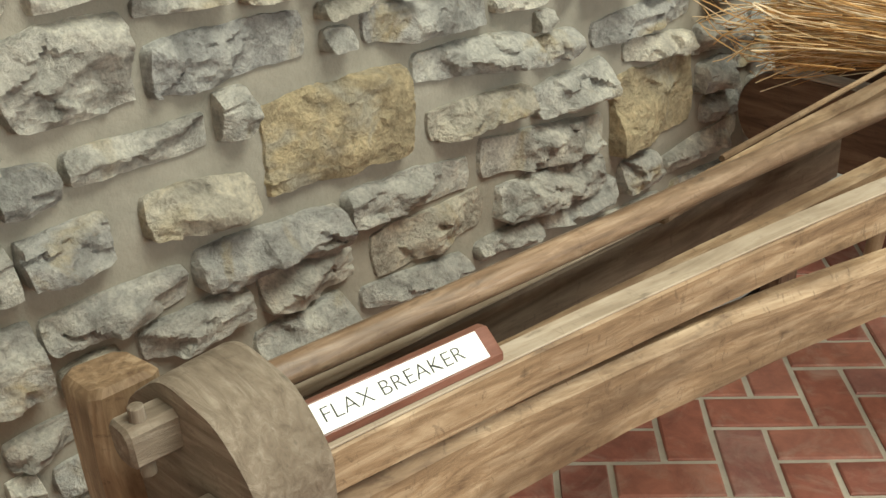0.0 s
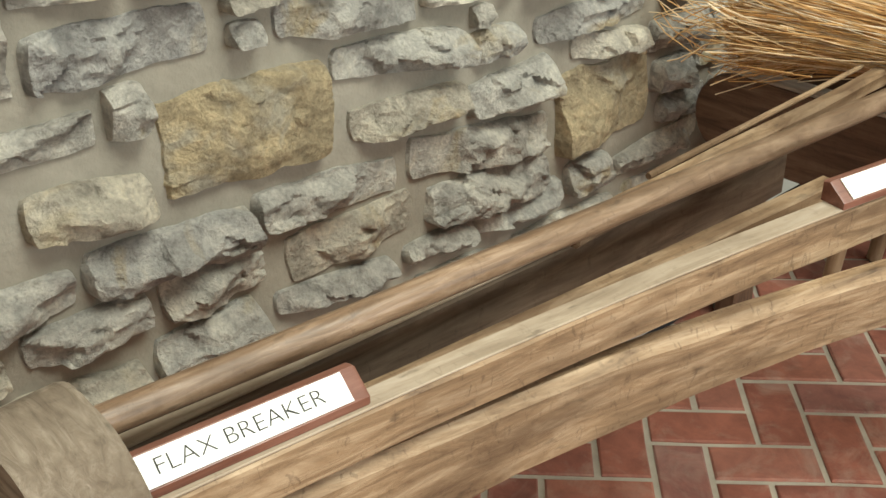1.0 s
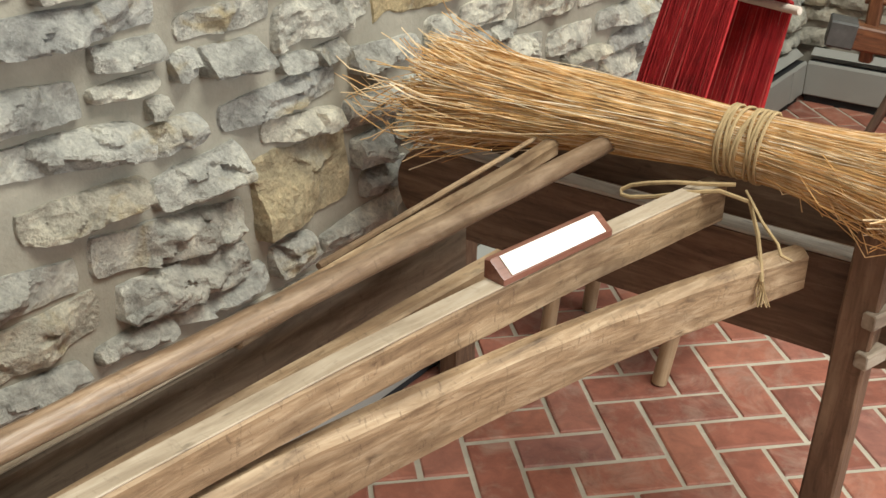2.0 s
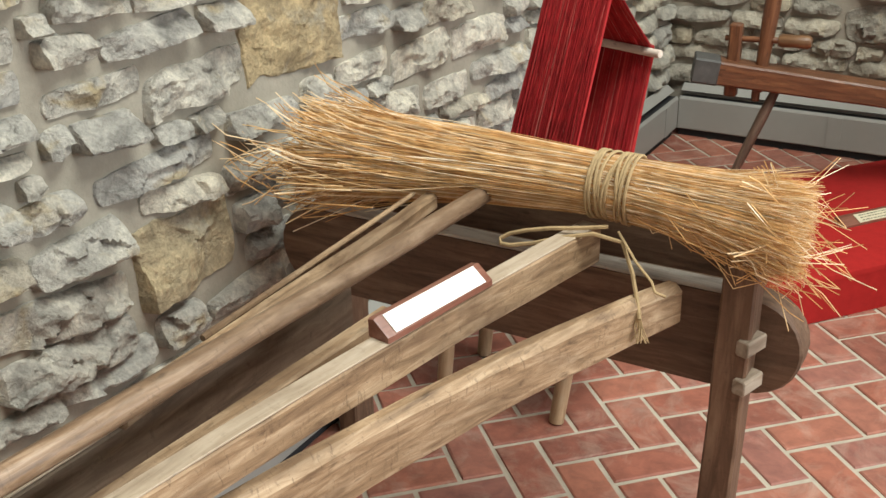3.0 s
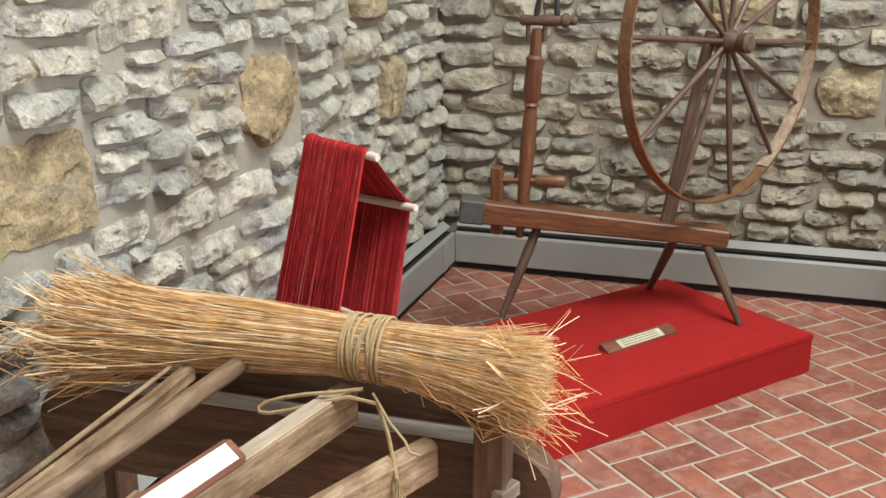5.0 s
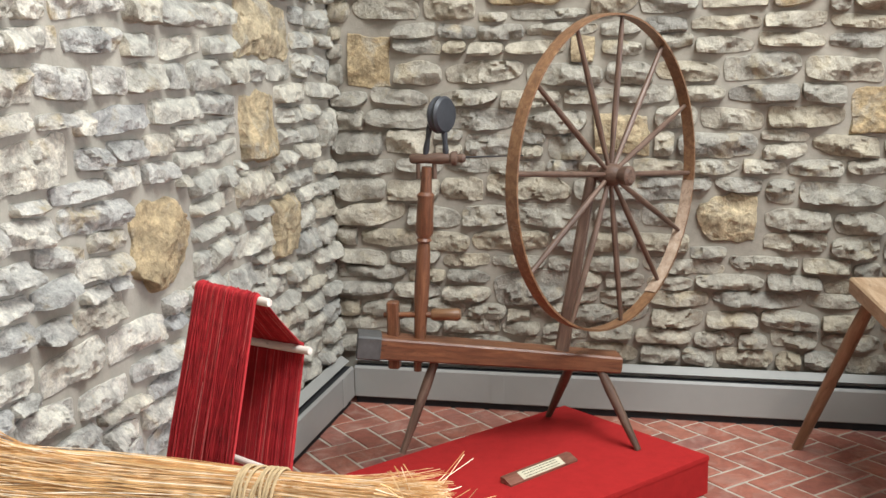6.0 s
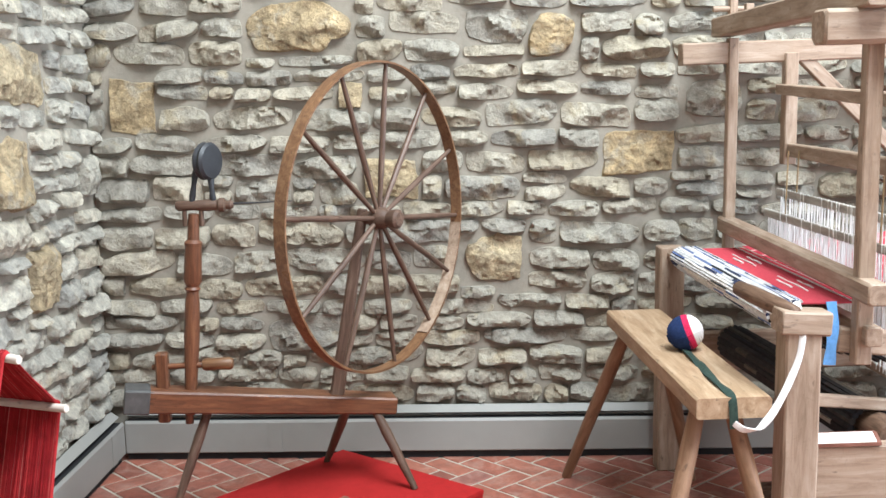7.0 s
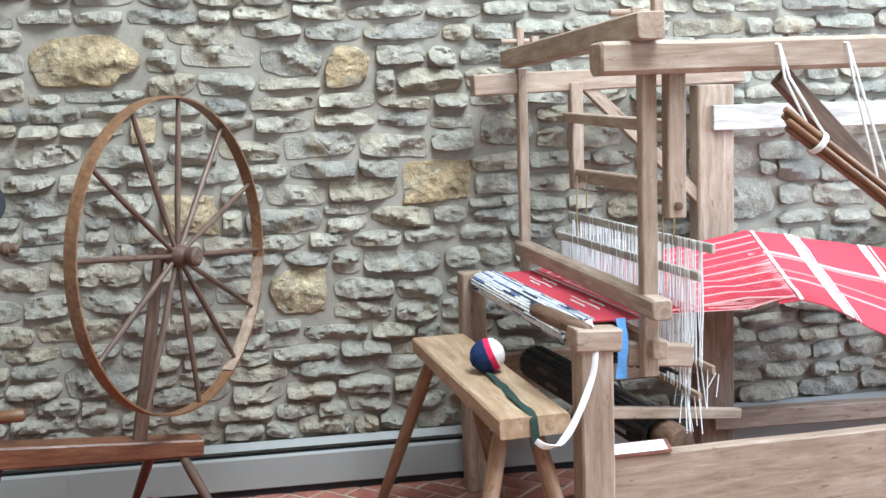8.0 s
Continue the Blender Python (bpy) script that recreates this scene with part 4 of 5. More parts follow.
    rod("cloth_roller", ob, (2.62, YF - 0.04, 0.48), (2.70, YN + 0.04, 0.48), 0.05, dark_wood)
    rod("warp_roller", ob, (4.45, YF - 0.02, 0.92), (4.45, YN + 0.02, 0.92), 0.07, w)
    # treadles and loose sticks below
    for i, (y0, z1) in enumerate(((-1.0, 0.16), (-1.12, 0.2), (-1.24, 0.14), (-1.36, 0.24))):
        beam("treadle", ob, (2.55, y0, 0.05 + 0.02 * i), (3.45, y0 - 0.05, z1), 0.05, 0.03, dark_wood, "", 0.004, 0.001)
    beam("lever", ob, (2.46, YN + 0.05, 0.60), (3.0, YN + 0.25, 0.49), 0.03, 0.035, w, "", 0.004, 0.001)
    # web: red cloth with white bands from the beater to the breast beam
    ya, yb = YF - 0.13, YN + 0.14
    rng = random.Random(21)

    def sheet(name, pts, y0, y1, material, label="", n=6, drop=0.0):
        rings = []
        for x, z in pts:
            top = [(x, y0 + (y1 - y0) * i / n, z + 0.003 * noise.noise(Vector((x * 6, i, 2)))) for i in range(n + 1)]
            rings.append(top + [(a, b, c - 0.004) for a, b, c in reversed(top)])
        return part(name, loft(rings), material, web, label)

    web = thing("woven_rug", (2.5, -1.1, 0.82), "half-woven red and white rug with striped rag end on loom", "rug")
    sheet("weft_band", [(2.455, 0.858), (2.55, 0.858), (2.64, 0.858)], ya, yb, red_cloth)
    for x0, x1, k0, k1 in ((2.612, 2.615, 0.0, 1.0), (2.578, 2.583, 0.22, 0.36), (2.545, 2.549, 0.16, 0.40), (2.52, 2.526, 0.24, 0.34), (2.578, 2.583, 0.68, 0.80), (2.545, 2.549, 0.60, 0.84), (2.518, 2.524, 0.66, 0.78)):
        sheet("pattern_stripe", [(x0, 0.8615), ((x0 + x1) / 2, 0.862), (x1, 0.8615)], ya + (yb - ya) * k0, ya + (yb - ya) * k1, white_cloth)
    # rag weft over the beam and down to the roller
    bm = bmesh.new()
    path = []
    for i in range(34):
        k = i / 33
        if k < 0.3:
            path.append((2.46 - 0.045 * k / 0.3, 0.862))
        elif k < 0.5:
            a = (k - 0.3) / 0.2 * math.pi / 2
            path.append((2.405 - 0.042 * math.sin(a), 0.822 + 0.04 * math.cos(a)))
        else:
            j = (k - 0.5) / 0.5
            path.append((2.363 + 0.05 * j + 0.32 * j * j, 0.822 - 0.15 * j))
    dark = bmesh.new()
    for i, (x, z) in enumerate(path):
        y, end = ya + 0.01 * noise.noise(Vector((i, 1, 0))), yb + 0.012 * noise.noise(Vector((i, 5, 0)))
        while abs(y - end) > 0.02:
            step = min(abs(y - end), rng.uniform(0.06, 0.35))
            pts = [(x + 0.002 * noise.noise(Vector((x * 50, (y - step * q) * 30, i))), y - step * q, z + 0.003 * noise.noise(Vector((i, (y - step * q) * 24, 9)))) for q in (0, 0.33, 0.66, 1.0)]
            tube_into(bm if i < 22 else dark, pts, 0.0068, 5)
            y -= step
    tagged(part("rag_weft", bm, rag_mat, web, "white blue and black rag stripes"), kind="stuff")
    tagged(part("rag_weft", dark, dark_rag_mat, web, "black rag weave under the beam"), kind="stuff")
    bm = bmesh.new()
    for i in range(20):
        a = 2 * math.pi * i / 20
        y = ya
        while y > yb + 0.02:
            step = rng.uniform(0.08, 0.3)
            e = max(yb, y - step)
            tube_into(bm, [(2.62 - (y - ya) * 0.06 + 0.062 * math.cos(a), y, 0.48 + 0.062 * math.sin(a)), (2.62 - (e - ya) * 0.06 + 0.062 * math.cos(a), e, 0.48 + 0.062 * math.sin(a))], 0.011, 6)
            y = e
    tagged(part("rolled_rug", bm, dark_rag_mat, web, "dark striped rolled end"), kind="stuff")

    # warp: threads, then striped cloth towards the warp beam
    warp = thing("loom_warp", (3.6, -1.1, 0.9), "stretched red and white warp threads across the loom", "warp")
    groups = {"red": bmesh.new(), "white": bmesh.new()}
    n = 200

    def crest(k):
        return 3.56 - 0.42 * k, 0.962 - 0.085 * k

    for i in range(n):
        k = (i + rng.uniform(-0.3, 0.3)) / n
        y = ya + (yb - ya) * k
        white = (k * 9) % 1 > 0.84
        lift = 0.018 if i % 2 else -0.018
        cx, cz = crest(k)
        tube_into(groups["white" if white else "red"], [(2.64, y, 0.862), (2.98, y, 0.872 + lift), (3.06, y, 0.88 + lift * 0.3), (cx, y, cz + 0.004)], 0.0014, 3)
    for nm, bm in groups.items():
        tagged(part(nm + "_threads", bm, red_cloth if nm == "red" else pink_thread, warp), kind="stuff")

    def cloth(name, u0, u1, k0, k1, material, up, label=""):
        """A strip of the wound cloth: u runs along the warp from its crest, k across the loom."""
        rings = []
        nu, nk = max(2, int((u1 - u0) / 0.08)), max(2, round((k1 - k0) * 14))
        for i in range(nu + 1):
            u = u0 + (u1 - u0) * i / nu
            top = []
            for j in range(nk + 1):
                k = k0 + (k1 - k0) * j / nk
                cx, cz = crest(k)
                fall = 0.16 * u if u < 0 else -(0.15 + 0.22 * k) * u * min(1.15, 0.6 + u * 2)
                top.append((cx + u, ya + (yb - ya) * k, cz + fall + up + 0.007 * noise.noise(Vector((u * 5, k * 7, 1)))))
            rings.append(top + [(x, y, z - 0.004) for x, y, z in reversed(top)])
        return part(name, loft(rings), material, warp, label)

    cloth("warp_cloth", -0.06, 1.0, 0.0, 1.0, red_cloth, 0.0, "red cloth wound towards the back beam")
    cloth("warp_cloth", -0.36, -0.06, 0.0, 0.45, red_cloth, 0.0)
    for u0, u1 in ((0.012, 0.028), (0.17, 0.21), (0.218, 0.223), (0.232, 0.237), (0.52, 0.56), (0.575, 0.582)):
        cloth("cross_band", u0, u1, 0.0, 1.0, white_cloth, 0.0025)
    for k0, k1 in ((0.37, 0.40), (0.425, 0.430), (0.62, 0.625), (0.73, 0.745)):
        cloth("long_stripe", -0.06, 0.9, k0, k1, pink_thread, 0.004)
    bm = bmesh.new()
    for i in range(26):
        k = 0.5 + 0.5 * (i + rng.random()) / 26
        y = ya + (yb - ya) * k
        cx, cz = crest(k)
        tube_into(bm, [(2.85, y, 0.865), (3.0, y, 0.868 - rng.uniform(0, 0.02)), (cx, y, cz + 0.006)], 0.0016, 3)
    tagged(part("loose_threads", bm, pink_thread, warp, "pale threads over the red cloth"), kind="stuff")

    # heddle shafts
    har = thing("heddle_harness", (2.95, -1.1, 0.86), "white string heddles hung between thin wooden shafts", "heddle")
    for s, (x, top) in enumerate(((2.745, 0.985), (2.79, 1.065))):
        beam("shaft", har, (x + 0.01, YF - 0.05, top), (x + 0.02, YN + 0.05, top), 0.012, 0.03, pale_wood, "", 0.003, 0.0005)
        beam("shaft", har, (x + 0.01, YF - 0.05, top - 0.36), (x + 0.02, YN + 0.05, top - 0.37), 0.012, 0.028, w, "", 0.003, 0.0005)
        bm = bmesh.new()
        for i in range(130):
            y = YF - 0.09 + (YN - YF + 0.18) * (i + rng.uniform(-0.4, 0.4)) / 130
            dx = rng.gauss(0, 0.004)
            tube_into(bm, [(x + 0.012 + dx, y, top + 0.016), (x + 0.012, y + rng.gauss(0, 0.004), top - 0.2), (x + 0.012 + dx, y + rng.gauss(0, 0.006), top - 0.37)], 0.0018, 3)
        for i in range(8):
            y = YN + 0.12 + rng.gauss(0, 0.05)
            tube_into(bm, [(x + 0.01, y, top - 0.37), (x + 0.01 + rng.gauss(0, 0.02), y + rng.gauss(0, 0.03), top - 0.37 - rng.uniform(0.05, 0.16))], 0.0018, 3)
        tagged(part("heddle_string", bm, string_mat, har, "white string heddles"), kind="stuff")
    for y in (YF - 0.25, YN + 0.3):
        for x, z in ((2.76, 0.99), (2.80, 1.07)):
            bm = bmesh.new()
            tube_into(bm, [(x, y, z), (x + 0.005, y, 1.235)], 0.003, 5)
            part("harness_cord", bm, twine_mat, har)


loom()


def shuttle():
    ob = thing("wooden_roller", (2.36, -1.6, 0.87), "smooth brown wooden shuttle lying on the rag cloth", "shuttle")
    turned("body", ob, (2.30, -1.52, 0.892), (2.385, -1.80, 0.862), [(0, 0.010), (0.06, 0.022), (0.3, 0.026), (0.7, 0.026), (0.94, 0.022), (1, 0.010)], dark_wood, "", 14)


shuttle()


def stick_bundle():
    """A tied bundle of lease sticks that hangs from the top timber."""
    ob = thing("stick_bundle", (3.25, -1.82, 1.2), "brown bundle of sticks tied and hung with pale cords", "stick bundle")
    p0, p1 = Vector((2.965, -1.83, 1.455)), Vector((3.55, -1.83, 1.03))
    d = (p1 - p0).normalized()
    a, b = Vector((0, 1, 0)), d.cross(Vector((0, 1, 0)))
    for i, (u, v, s) in enumerate(((0, 0, 0.0), (0.016, 0.010, 0.02), (-0.015, 0.012, -0.012), (0.002, -0.020, 0.03), (0.018, -0.014, 0.05), (-0.017, -0.010, 0.01))):
        rod("stick", ob, p0 + a * u + b * v + d * s, p1 + a * u + b * v, 0.0105, rim_wood, "", 10, 0.0105, 0.0008)
    bm = bmesh.new()
    for k in (0.18, 0.62):
        c = p0.lerp(p1, k)
        for j in range(4):
            cc = c + d * 0.005 * j
            tube_into(bm, [cc + (a * math.cos(t) + b * math.sin(t)) * 0.033 for t in [2 * math.pi * i / 16 for i in range(17)]], 0.0028, 5)
    for k, x in ((0.20, 2.957), (0.58, 3.176)):
        c = p0.lerp(p1, k)
        for s in (-0.02, 0.02):
            tube_into(bm, [c + Vector((s, 0, 0.02)), Vector((x + 0.02 + s * 0.4, -1.832, 1.56)), Vector((x, -1.822, 1.655)), Vector((x - 0.004, YN, 1.662))], 0.0045, 5)
    part("cord", bm, string_mat, ob, "pale cords")


stick_bundle()
plaque("loom_sign", (2.535, -1.765, 0.4845), 180, 0, 0.20, 0.05, 0.03, "brown wedge block with a white card on the side board")

# ---- stones of the walls ----


def stone_mesh(name, w, h, seed, nx, nz, proud, rugged=1.0, cuts=0.26, taper=0.2):
    """A rock-faced stone: x along the wall, y out of it, z up, its middle at the origin."""
    rng = random.Random(seed)
    planes = []
    for _ in range(rng.randint(3, 5)):
        planes.append((rng.uniform(0.85, 1.4) * proud, rng.gauss(0, 0.28) * rugged, rng.gauss(-0.10, 0.45) * rugged))
    # the upper arris is worn back into the mortar, the lower one overhangs
    planes.append((proud * 0.25 + h * 0.5 * 0.9, 0.0, -0.9))
    planes.append((proud * 0.85 + h * 0.5 * 1.8, 0.0, 1.8))
    off = Vector((seed * 1.37 % 91, seed * 0.73 % 77, 0))
    chips = [(rng.uniform(-0.5, 0.5) * w, rng.uniform(-0.5, 0.5) * h, rng.gauss(0, 0.0036) * rugged, rng.gauss(0, 0.28) * rugged, rng.gauss(-0.12, 0.35) * rugged) for _ in range(max(4, int(w * h * 700)))]
    cut = [rng.uniform(0.0, cuts) ** 1.3 for _ in range(4)]
    pinch = [rng.uniform(0.0, taper) for _ in range(2)]
    skew = rng.gauss(0, 0.05)
    us = [-1, -0.96] + [-0.96 + 1.92 * i / nx for i in range(1, nx)] + [0.96, 1]
    vs = [-1, -0.92] + [-0.92 + 1.84 * i / nz for i in range(1, nz)] + [0.92, 1]
    small = min(w, h)
    verts, faces = [], []
    for v in vs:
        for u in us:
            q = (2 if u > 0 else 0) + (1 if v > 0 else 0)
            k = 1 - cut[q] * (abs(u) * abs(v)) ** 2
            x = u * w / 2 * (1 - 0.04 * v**4) * k
            z = v * h / 2 * (1 - pinch[u > 0] * abs(u) ** 3) * k + skew * x
            nv = noise.noise_vector(Vector((x * 13, z * 13, 0)) + off)
            nf = noise.noise_vector(Vector((x * 45, z * 45, 0)) + off)
            x += nv.x * 0.10 * small + nf.x * 0.03 * small
            z += nv.y * 0.10 * small + nf.y * 0.03 * small
            y = min(a + b * x + c * z for a, b, c in planes)
            p = Vector((x * 13, z * 20, seed % 13)) + off
            wx, wz = x + nf.y * 0.010, z + nf.x * 0.010
            near = min(chips, key=lambda q: ((q[0] - wx) * 0.7) ** 2 + (q[1] - wz) ** 2)
            y += near[2] + near[3] * (x - near[0]) * 0.5 + near[4] * (z - near[1]) * 0.5
            y += rugged * (0.010 * noise.noise(p) - 0.010 * abs(noise.noise(p * 1.9)) + 0.005 * noise.noise(p * 3.7) + 0.003 * noise.noise(p * 8.3))
            y = max(y, proud * 0.16) if y < proud * 1.3 else proud * 1.3
            if max(abs(u), abs(v)) == 1:
                y = -0.012
                x, z = x * 1.02, z * 1.03
            verts.append((x, y, z))
    n = len(us)
    for j in range(len(vs) - 1):
        for i in range(n - 1):
            a = j * n + i
            faces.append((a, a + n, a + n + 1, a + 1))
    mesh = bpy.data.meshes.new(name)
    mesh.from_pydata(verts, [], faces)
    for p in mesh.polygons:
        p.use_smooth = True
    mesh.set_sharp_from_angle(angle=radians(34))
    return mesh


def pack(length, z0, z1, keys, seed, course, widths, big):
    """Lays uneven courses of stones round the given large ones. Returns (middle along the wall, z, width, height, ochre)."""
    rng = random.Random(seed)
    out = list(keys)
    step = 0.02
    cells = int(length / step)

    def overlaps(s, z, w, h):
        return any(abs(s - k[0]) < (w + k[2]) / 2 and abs(z - k[1]) < (h + k[3]) / 2 for k in out)

    for _ in range(big * 6):
        s, z, w, h = rng.uniform(0, length), rng.uniform(z0 + 0.1, z1 - 0.1), rng.uniform(0.20, 0.36), rng.uniform(0.12, 0.165)
        if big and not overlaps(s, z, w, h):
            out.append((s, z, w, h, 0))
            big -= 1
    fixed = list(out)
    z = z0
    while z < z1:
        tall = course * rng.uniform(0.72, 1.25)
        wave = [0.02 * noise.noise(Vector((i * step * 1.7, z * 3, seed))) for i in range(cells)]
        free = []
        for i in range(cells):
            s = (i + 0.5) * step
            lo, hi = z + wave[i], z + tall + wave[i]
            for k in fixed:
                if abs(s - k[0]) < k[2] / 2 + step * 0.4:
                    kl, kh = k[1] - k[3] / 2, k[1] + k[3] / 2
                    if kl < hi and kh > lo:
                        if kl - lo > hi - kh:
                            hi = kl
                        else:
                            lo = kh
            free.append((lo, hi) if hi - lo > 0.045 else None)
        i = 0
        while i < cells:
            if free[i] is None:
                i += 1
                continue
            want = int(rng.triangular(*widths) / step)
            j = i + 1
            while j < cells and free[j] and j - i < want and abs(free[j][0] - free[i][0]) < 0.022 and abs(free[j][1] - free[i][1]) < 0.022:
                j += 1
            left = 0
            while j + left < cells and free[j + left] and left < 4:
                left += 1
            if 0 < left < 4 and abs(free[j][0] - free[i][0]) < 0.022 and abs(free[j][1] - free[i][1]) < 0.022:
                j += left
            span = (j - i) * step
            lo = sum(f[0] for f in free[i:j]) / (j - i)
            hi = sum(f[1] for f in free[i:j]) / (j - i)
            if span >= 0.055:
                s = (i + j) / 2 * step
                if hi - lo > 0.105 and rng.random() < 0.3:
                    mid = lo + (hi - lo) * rng.uniform(0.4, 0.6)
                    out.append((s, (lo + mid) / 2, span * rng.uniform(0.85, 1), mid - lo, 0))
                    out.append((s, (mid + hi) / 2, span, hi - mid, 0))
                else:
                    high = (hi - lo) * rng.uniform(0.86, 1.02)
                    out.append((s, (lo + hi) / 2 + rng.gauss(0, 0.004), span, high, 0))
            i = j
        z += tall
    # smaller stones in what is still bare
    grid = 0.01
    nx, nz = int(length / grid), int((z1 - z0) / grid)
    used = np.zeros((nx, nz), bool)
    for s, zc, w, h, o in out:
        i0, i1 = max(0, int((s - w / 2) / grid)), max(0, int((s + w / 2) / grid + 0.5))
        j0, j1 = max(0, int((zc - h / 2 - z0) / grid)), max(0, int((zc + h / 2 - z0) / grid + 0.5))
        used[i0:i1, j0:j1] = True
    for j in range(nz - 4):
        i = 0
        while i < nx - 5:
            if used[i : i + 5, j : j + 4].any():
                i += 1
                continue
            w, h = 5, 4
            most = rng.randint(9, 24)
            while w < most and i + w < nx and not used[i + w, j : j + h].any():
                w += 1
            while h < 10 and j + h < nz and not used[i : i + w, j + h].any():
                h += 1
            used[i : i + w, j : j + h] = True
            out.append(((i + w / 2) * grid, z0 + (j + h / 2) * grid, w * grid + 0.004, h * grid + 0.006, 0))
            i += w
    return out


def build_wall(wall, frame_of, stones, near, gap, fine, proud, seed, rugged, mats):
    """Sets the stones into a wall: the ones in the near stretch as pieces of their own, the rest joined."""
    rest_v, rest_f = [], []
    ranked = sorted(stones, key=lambda q: (q[0] - near[0]) ** 2 + ((q[1] - near[1]) * 1.3) ** 2)
    for i, (s, z, w, h, ochre) in enumerate(ranked):
        ww, hh = max(0.03, w - gap), max(0.025, h - gap)
        close = abs(s - near[0]) < 1.3
        res = fine if close else fine * 0.6
        nx, nz = max(5, min(40, int(ww * res))), max(4, min(26, int(hh * res)))
        out = proud * (0.75 + 0.5 * ((i * 37) % 10) / 10)
        if ochre:
            mesh = stone_mesh("stone", ww, hh, seed + i * 7, nx, nz, out * 0.9, rugged * 0.55, 0.75 if ochre == 2 else 0.06, 0.06)
        else:
            mesh = stone_mesh("stone", ww, hh, seed + i * 7, nx, nz, out, rugged if close else rugged * 0.8, cuts=0.26 if mats[0] is stone_north_mat else 0.13, taper=0.42 if mats[0] is stone_north_mat else 0.18)
        m = frame_of @ Matrix.Translation((s, 0, z))
        if i < 300 or ochre:
            link("stone", mesh, ochre_mat if ochre else mats[0], wall, m)
        else:
            base = len(rest_v)
            rest_v += [m @ v.co for v in mesh.vertices]
            rest_f += [[base + k for k in p.vertices] for p in mesh.polygons]
            bpy.data.meshes.remove(mesh)
    if rest_v:
        mesh = bpy.data.meshes.new("more_stones")
        mesh.from_pydata(rest_v, [], rest_f)
        for p in mesh.polygons:
            p.use_smooth = True
        mesh.set_sharp_from_angle(angle=radians(42))
        tagged(link("more_stones", mesh, mats[1], wall, None, "grey rubble stones"), kind="stuff")


# along the west wall s grows towards the south; along the north wall it grows towards the west, from x = 6.6
west_keys = [(3.492, 0.696, 0.27, 0.162, 1), (2.758, 0.539, 0.269, 0.169, 1), (2.409, 0.886, 0.311, 0.238, 1), (1.459, 0.917, 0.332, 0.27, 2), (0.575, 0.815, 0.219, 0.212, 1), (0.681, 1.491, 0.46, 0.202, 1), (0.754, 1.179, 0.307, 0.238, 1)]
# the larger stones round the breaker: along the wall, height, width, tallness
stones_by_head = [(3.864, 0.867, 0.165, 0.123), (3.65, 0.842, 0.236, 0.076), (3.482, 0.823, 0.043, 0.034), (3.317, 0.817, 0.246, 0.061), (3.23, 0.736, 0.247, 0.062), (3.04, 0.708, 0.105, 0.057), (2.8, 0.705, 0.287, 0.057), (3.216, 0.643, 0.219, 0.06), (3.001, 0.626, 0.184, 0.066), (3.062, 0.542, 0.315, 0.077), (3.05, 0.462, 0.265, 0.081), (3.794, 0.754, 0.193, 0.052), (3.658, 0.764, 0.047, 0.073), (3.725, 0.657, 0.166, 0.068), (3.936, 0.75, 0.075, 0.058), (3.908, 0.661, 0.113, 0.069), (3.624, 0.56, 0.239, 0.071), (3.572, 0.489, 0.163, 0.071), (3.368, 0.558, 0.256, 0.069), (3.33, 0.475, 0.241, 0.083), (3.859, 0.559, 0.201, 0.06), (3.754, 0.492, 0.174, 0.058), (4.005, 0.658, 0.059, 0.066), (4.015, 0.542, 0.095, 0.1)]
stones_by_bars = [(3.98, 0.423, 0.112, 0.047), (3.95, 0.356, 0.074, 0.049), (3.369, 0.404, 0.222, 0.04), (3.162, 0.4, 0.139, 0.043), (2.558, 0.627, 0.168, 0.069), (2.572, 0.545, 0.099, 0.072), (2.522, 0.473, 0.145, 0.063), (2.588, 0.401, 0.259, 0.057), (2.983, 0.406, 0.218, 0.046), (3.706, 0.919, 0.127, 0.026), (3.455, 0.867, 0.106, 0.027), (3.121, 0.804, 0.122, 0.026), (2.906, 1, 0.16, 0.044), (2.791, 0.932, 0.202, 0.049), (2.614, 0.933, 0.103, 0.052), (2.916, 0.866, 0.199, 0.05), (2.686, 0.831, 0.259, 0.082), (2.518, 0.722, 0.203, 0.053), (2.157, 0.834, 0.188, 0.059), (2.166, 0.738, 0.209, 0.061), (1.917, 0.711, 0.266, 0.086), (1.965, 0.812, 0.152, 0.057)]
stones_by_reel = [(1.781, 0.805, 0.213, 0.067), (1.634, 0.703, 0.27, 0.087), (1.794, 0.6, 0.22, 0.064), (1.511, 0.608, 0.312, 0.054), (2.967, 0.944, 0.104, 0.049)]
west_keys += [(s, z, w + 0.016, h + 0.010, 0) for s, z, w, h in stones_by_head + stones_by_bars + stones_by_reel]
north_keys = [(0.169, 1.372, 0.183, 0.227, 1), (0.812, 1.664, 0.391, 0.199, 2), (1.759, 1.619, 0.178, 0.165, 2), (2.082, 1.175, 0.275, 0.174, 1), (1.53, 0.774, 0.227, 0.198, 2), (0.995, 1.405, 0.096, 0.106, 1), (1.141, 1.087, 0.216, 0.161, 1), (3.3, 1.05, 0.36, 0.18, 0), (2.36, 1.37, 0.22, 0.15, 0)]
north_keys = [(6.6 - x, z, w, h, o) for x, z, w, h, o in north_keys]
west = pack(6.0, 0.20, 2.6, west_keys, 12, 0.085, (0.12, 0.34, 0.22), 8)
build_wall(wall_west, WEST, west, (3.0, 0.7), 0.012, 190, 0.038, 1000, 0.9, (stone_mat, stone_far_mat))
north = pack(6.6, 0.20, 2.6, north_keys, 4, 0.088, (0.10, 0.36, 0.20), 16)
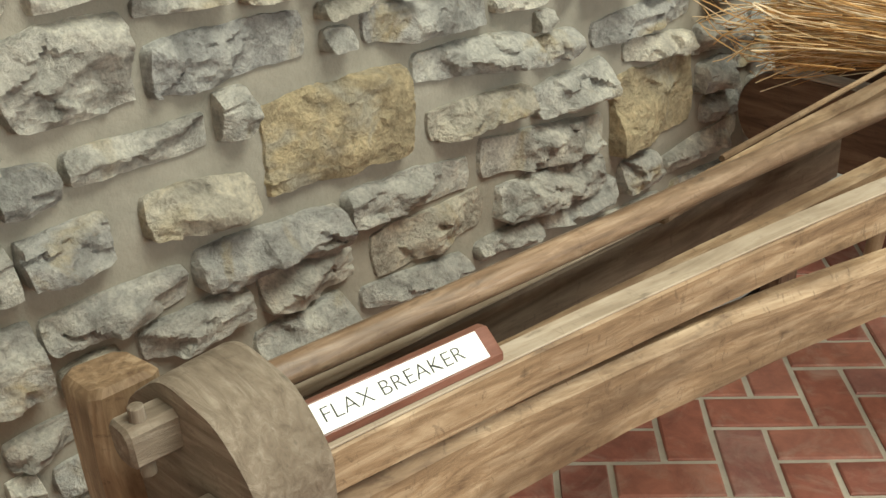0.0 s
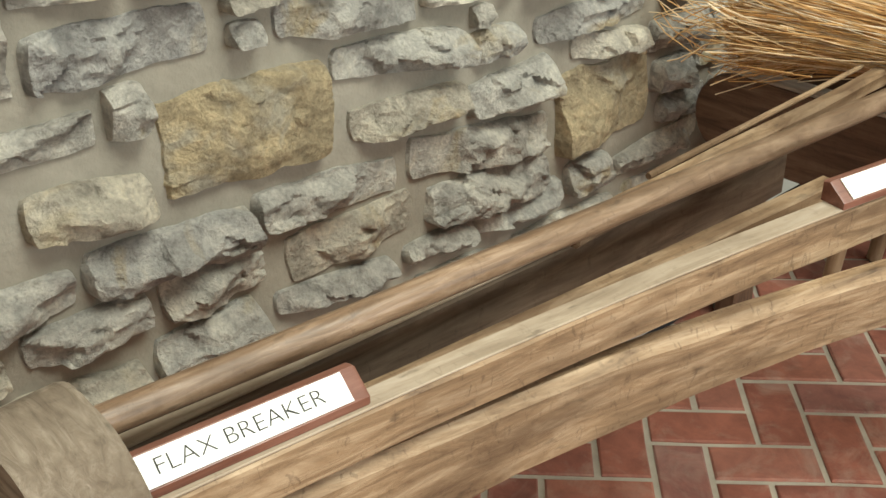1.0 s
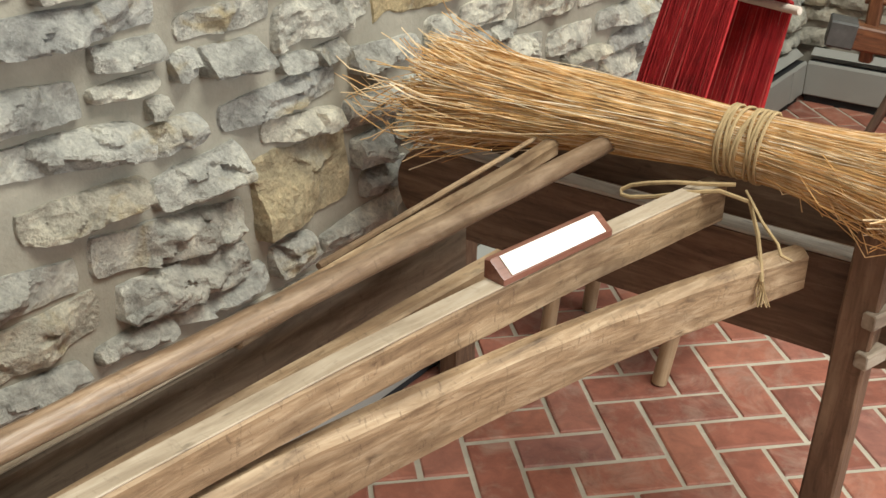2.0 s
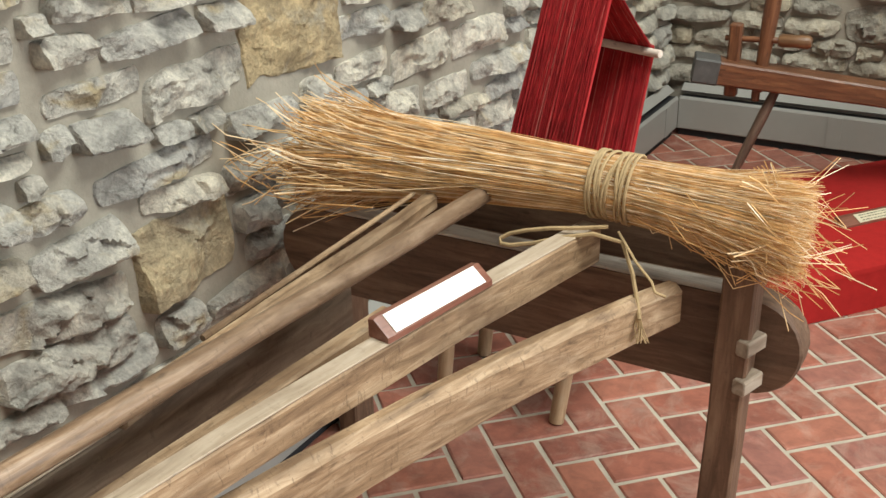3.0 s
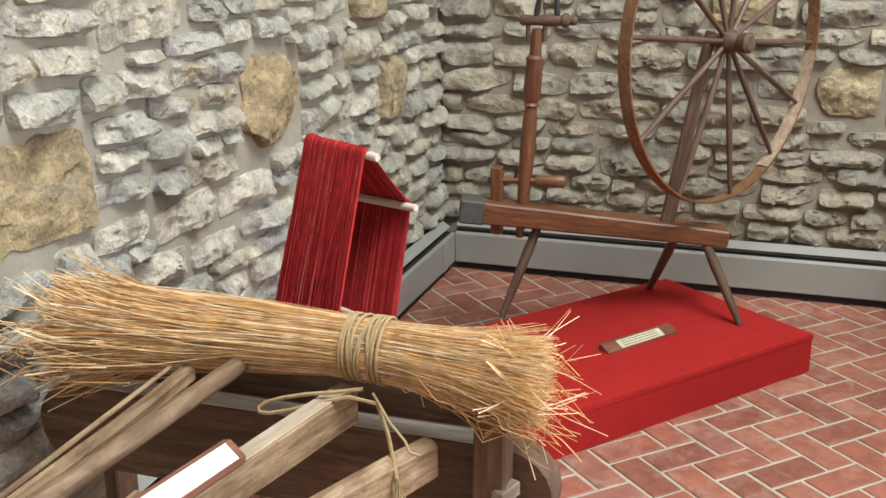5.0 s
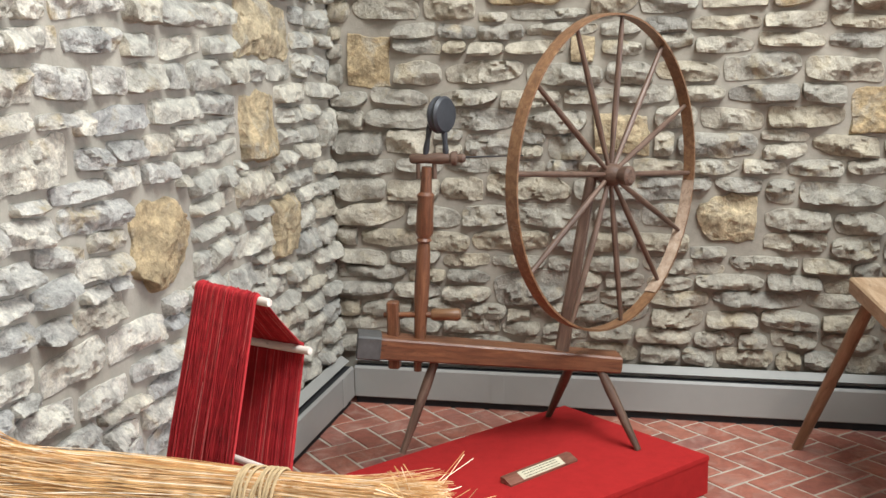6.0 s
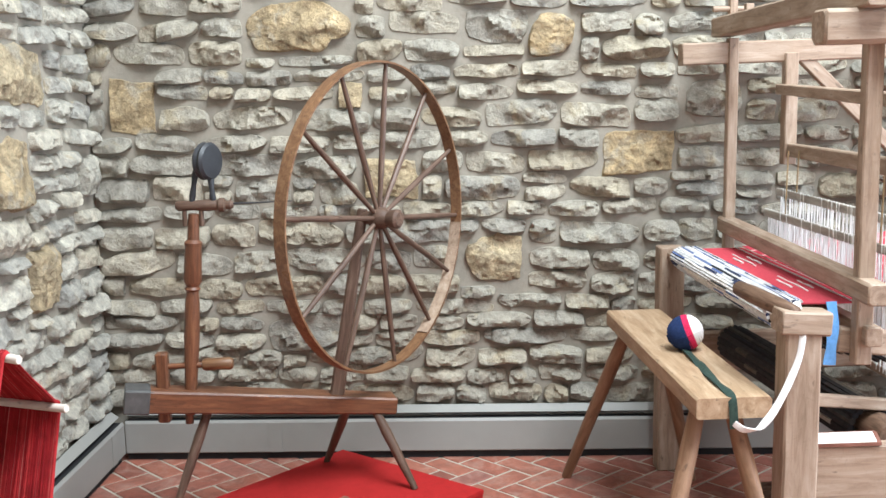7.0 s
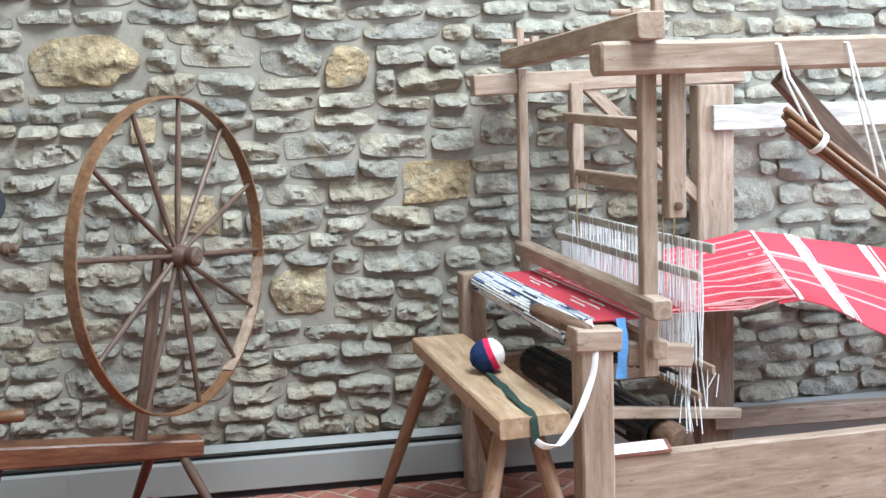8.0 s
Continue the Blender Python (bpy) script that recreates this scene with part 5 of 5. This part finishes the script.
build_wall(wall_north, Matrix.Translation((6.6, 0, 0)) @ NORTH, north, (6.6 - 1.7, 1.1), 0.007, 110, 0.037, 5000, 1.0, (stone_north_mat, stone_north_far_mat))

# ---- bricks of the floor: herringbone at 45 degrees ----
MOD = 0.0978
ORIGIN = Vector((1.040, -2.005, 0))
E1, E2 = Vector((math.sqrt(0.5), math.sqrt(0.5), 0)), Vector((-math.sqrt(0.5), math.sqrt(0.5), 0))


def brick_mesh(seed):
    rng = random.Random(seed)
    a, b, c = MOD - 0.0055, MOD / 2 - 0.0055, 0.0035
    rings = []
    for z, inset in ((-0.03, 0), (-0.0025, 0), (0.0, c)):
        ring = []
        for sx, sy in ((-1, -1), (0, -1), (1, -1), (1, 1), (0, 1), (-1, 1)):
            ring.append((sx * (a - inset) + rng.gauss(0, 0.0006), sy * (b - inset) + rng.gauss(0, 0.0006), z + (rng.gauss(0, 0.0004) if inset else 0)))
        rings.append(ring)
    bm = bmesh.new()
    vs = [[bm.verts.new(p) for p in r] for r in rings]
    for lo, hi in zip(vs, vs[1:]):
        for i in range(6):
            bm.faces.new((lo[i], lo[(i + 1) % 6], hi[(i + 1) % 6], hi[i]))
    bm.faces.new(vs[-1])
    mesh = bpy.data.meshes.new("brick")
    bm.to_mesh(mesh)
    bm.free()
    mesh.materials.append(brick_mat)
    return mesh


brick_meshes = [brick_mesh(i) for i in range(8)]
places = []
for i in range(-95, 96):
    for j in range(-95, 96):
        k = (i + j + 1) % 4
        if k == 0:
            c, turn = ORIGIN + E1 * MOD * (i + 1) + E2 * MOD * (j + 0.5), 45
        elif k == 2:
            c, turn = ORIGIN + E1 * MOD * (i + 0.5) + E2 * MOD * (j + 1), 135
        else:
            continue
        if -0.05 < c.x < ROOM_X + 0.05 and ROOM_Y - 0.05 < c.y < 0.05:
            places.append((c, turn))
places.sort(key=lambda q: abs(q[0].x - 1.0) * 1.3 + abs(q[0].y + 1.6))
rng = random.Random(77)
more_v, more_f = [], []
for i, (c, turn) in enumerate(places):
    m = pose(c.x, c.y, rng.gauss(0, 0.0005), rng.gauss(0, 0.25), rng.gauss(0, 0.25), turn + rng.gauss(0, 0.25))
    mesh = brick_meshes[i % 8]
    if i < 300:
        link("brick", mesh, None, floor, m)
    else:
        base = len(more_v)
        more_v += [m @ v.co for v in mesh.vertices]
        more_f += [[base + k for k in p.vertices] for p in mesh.polygons]
mesh = bpy.data.meshes.new("more_bricks")
mesh.from_pydata(more_v, [], more_f)
tagged(link("more_bricks", mesh, brick_far_mat, floor, None, "red herringbone bricks"), kind="stuff")
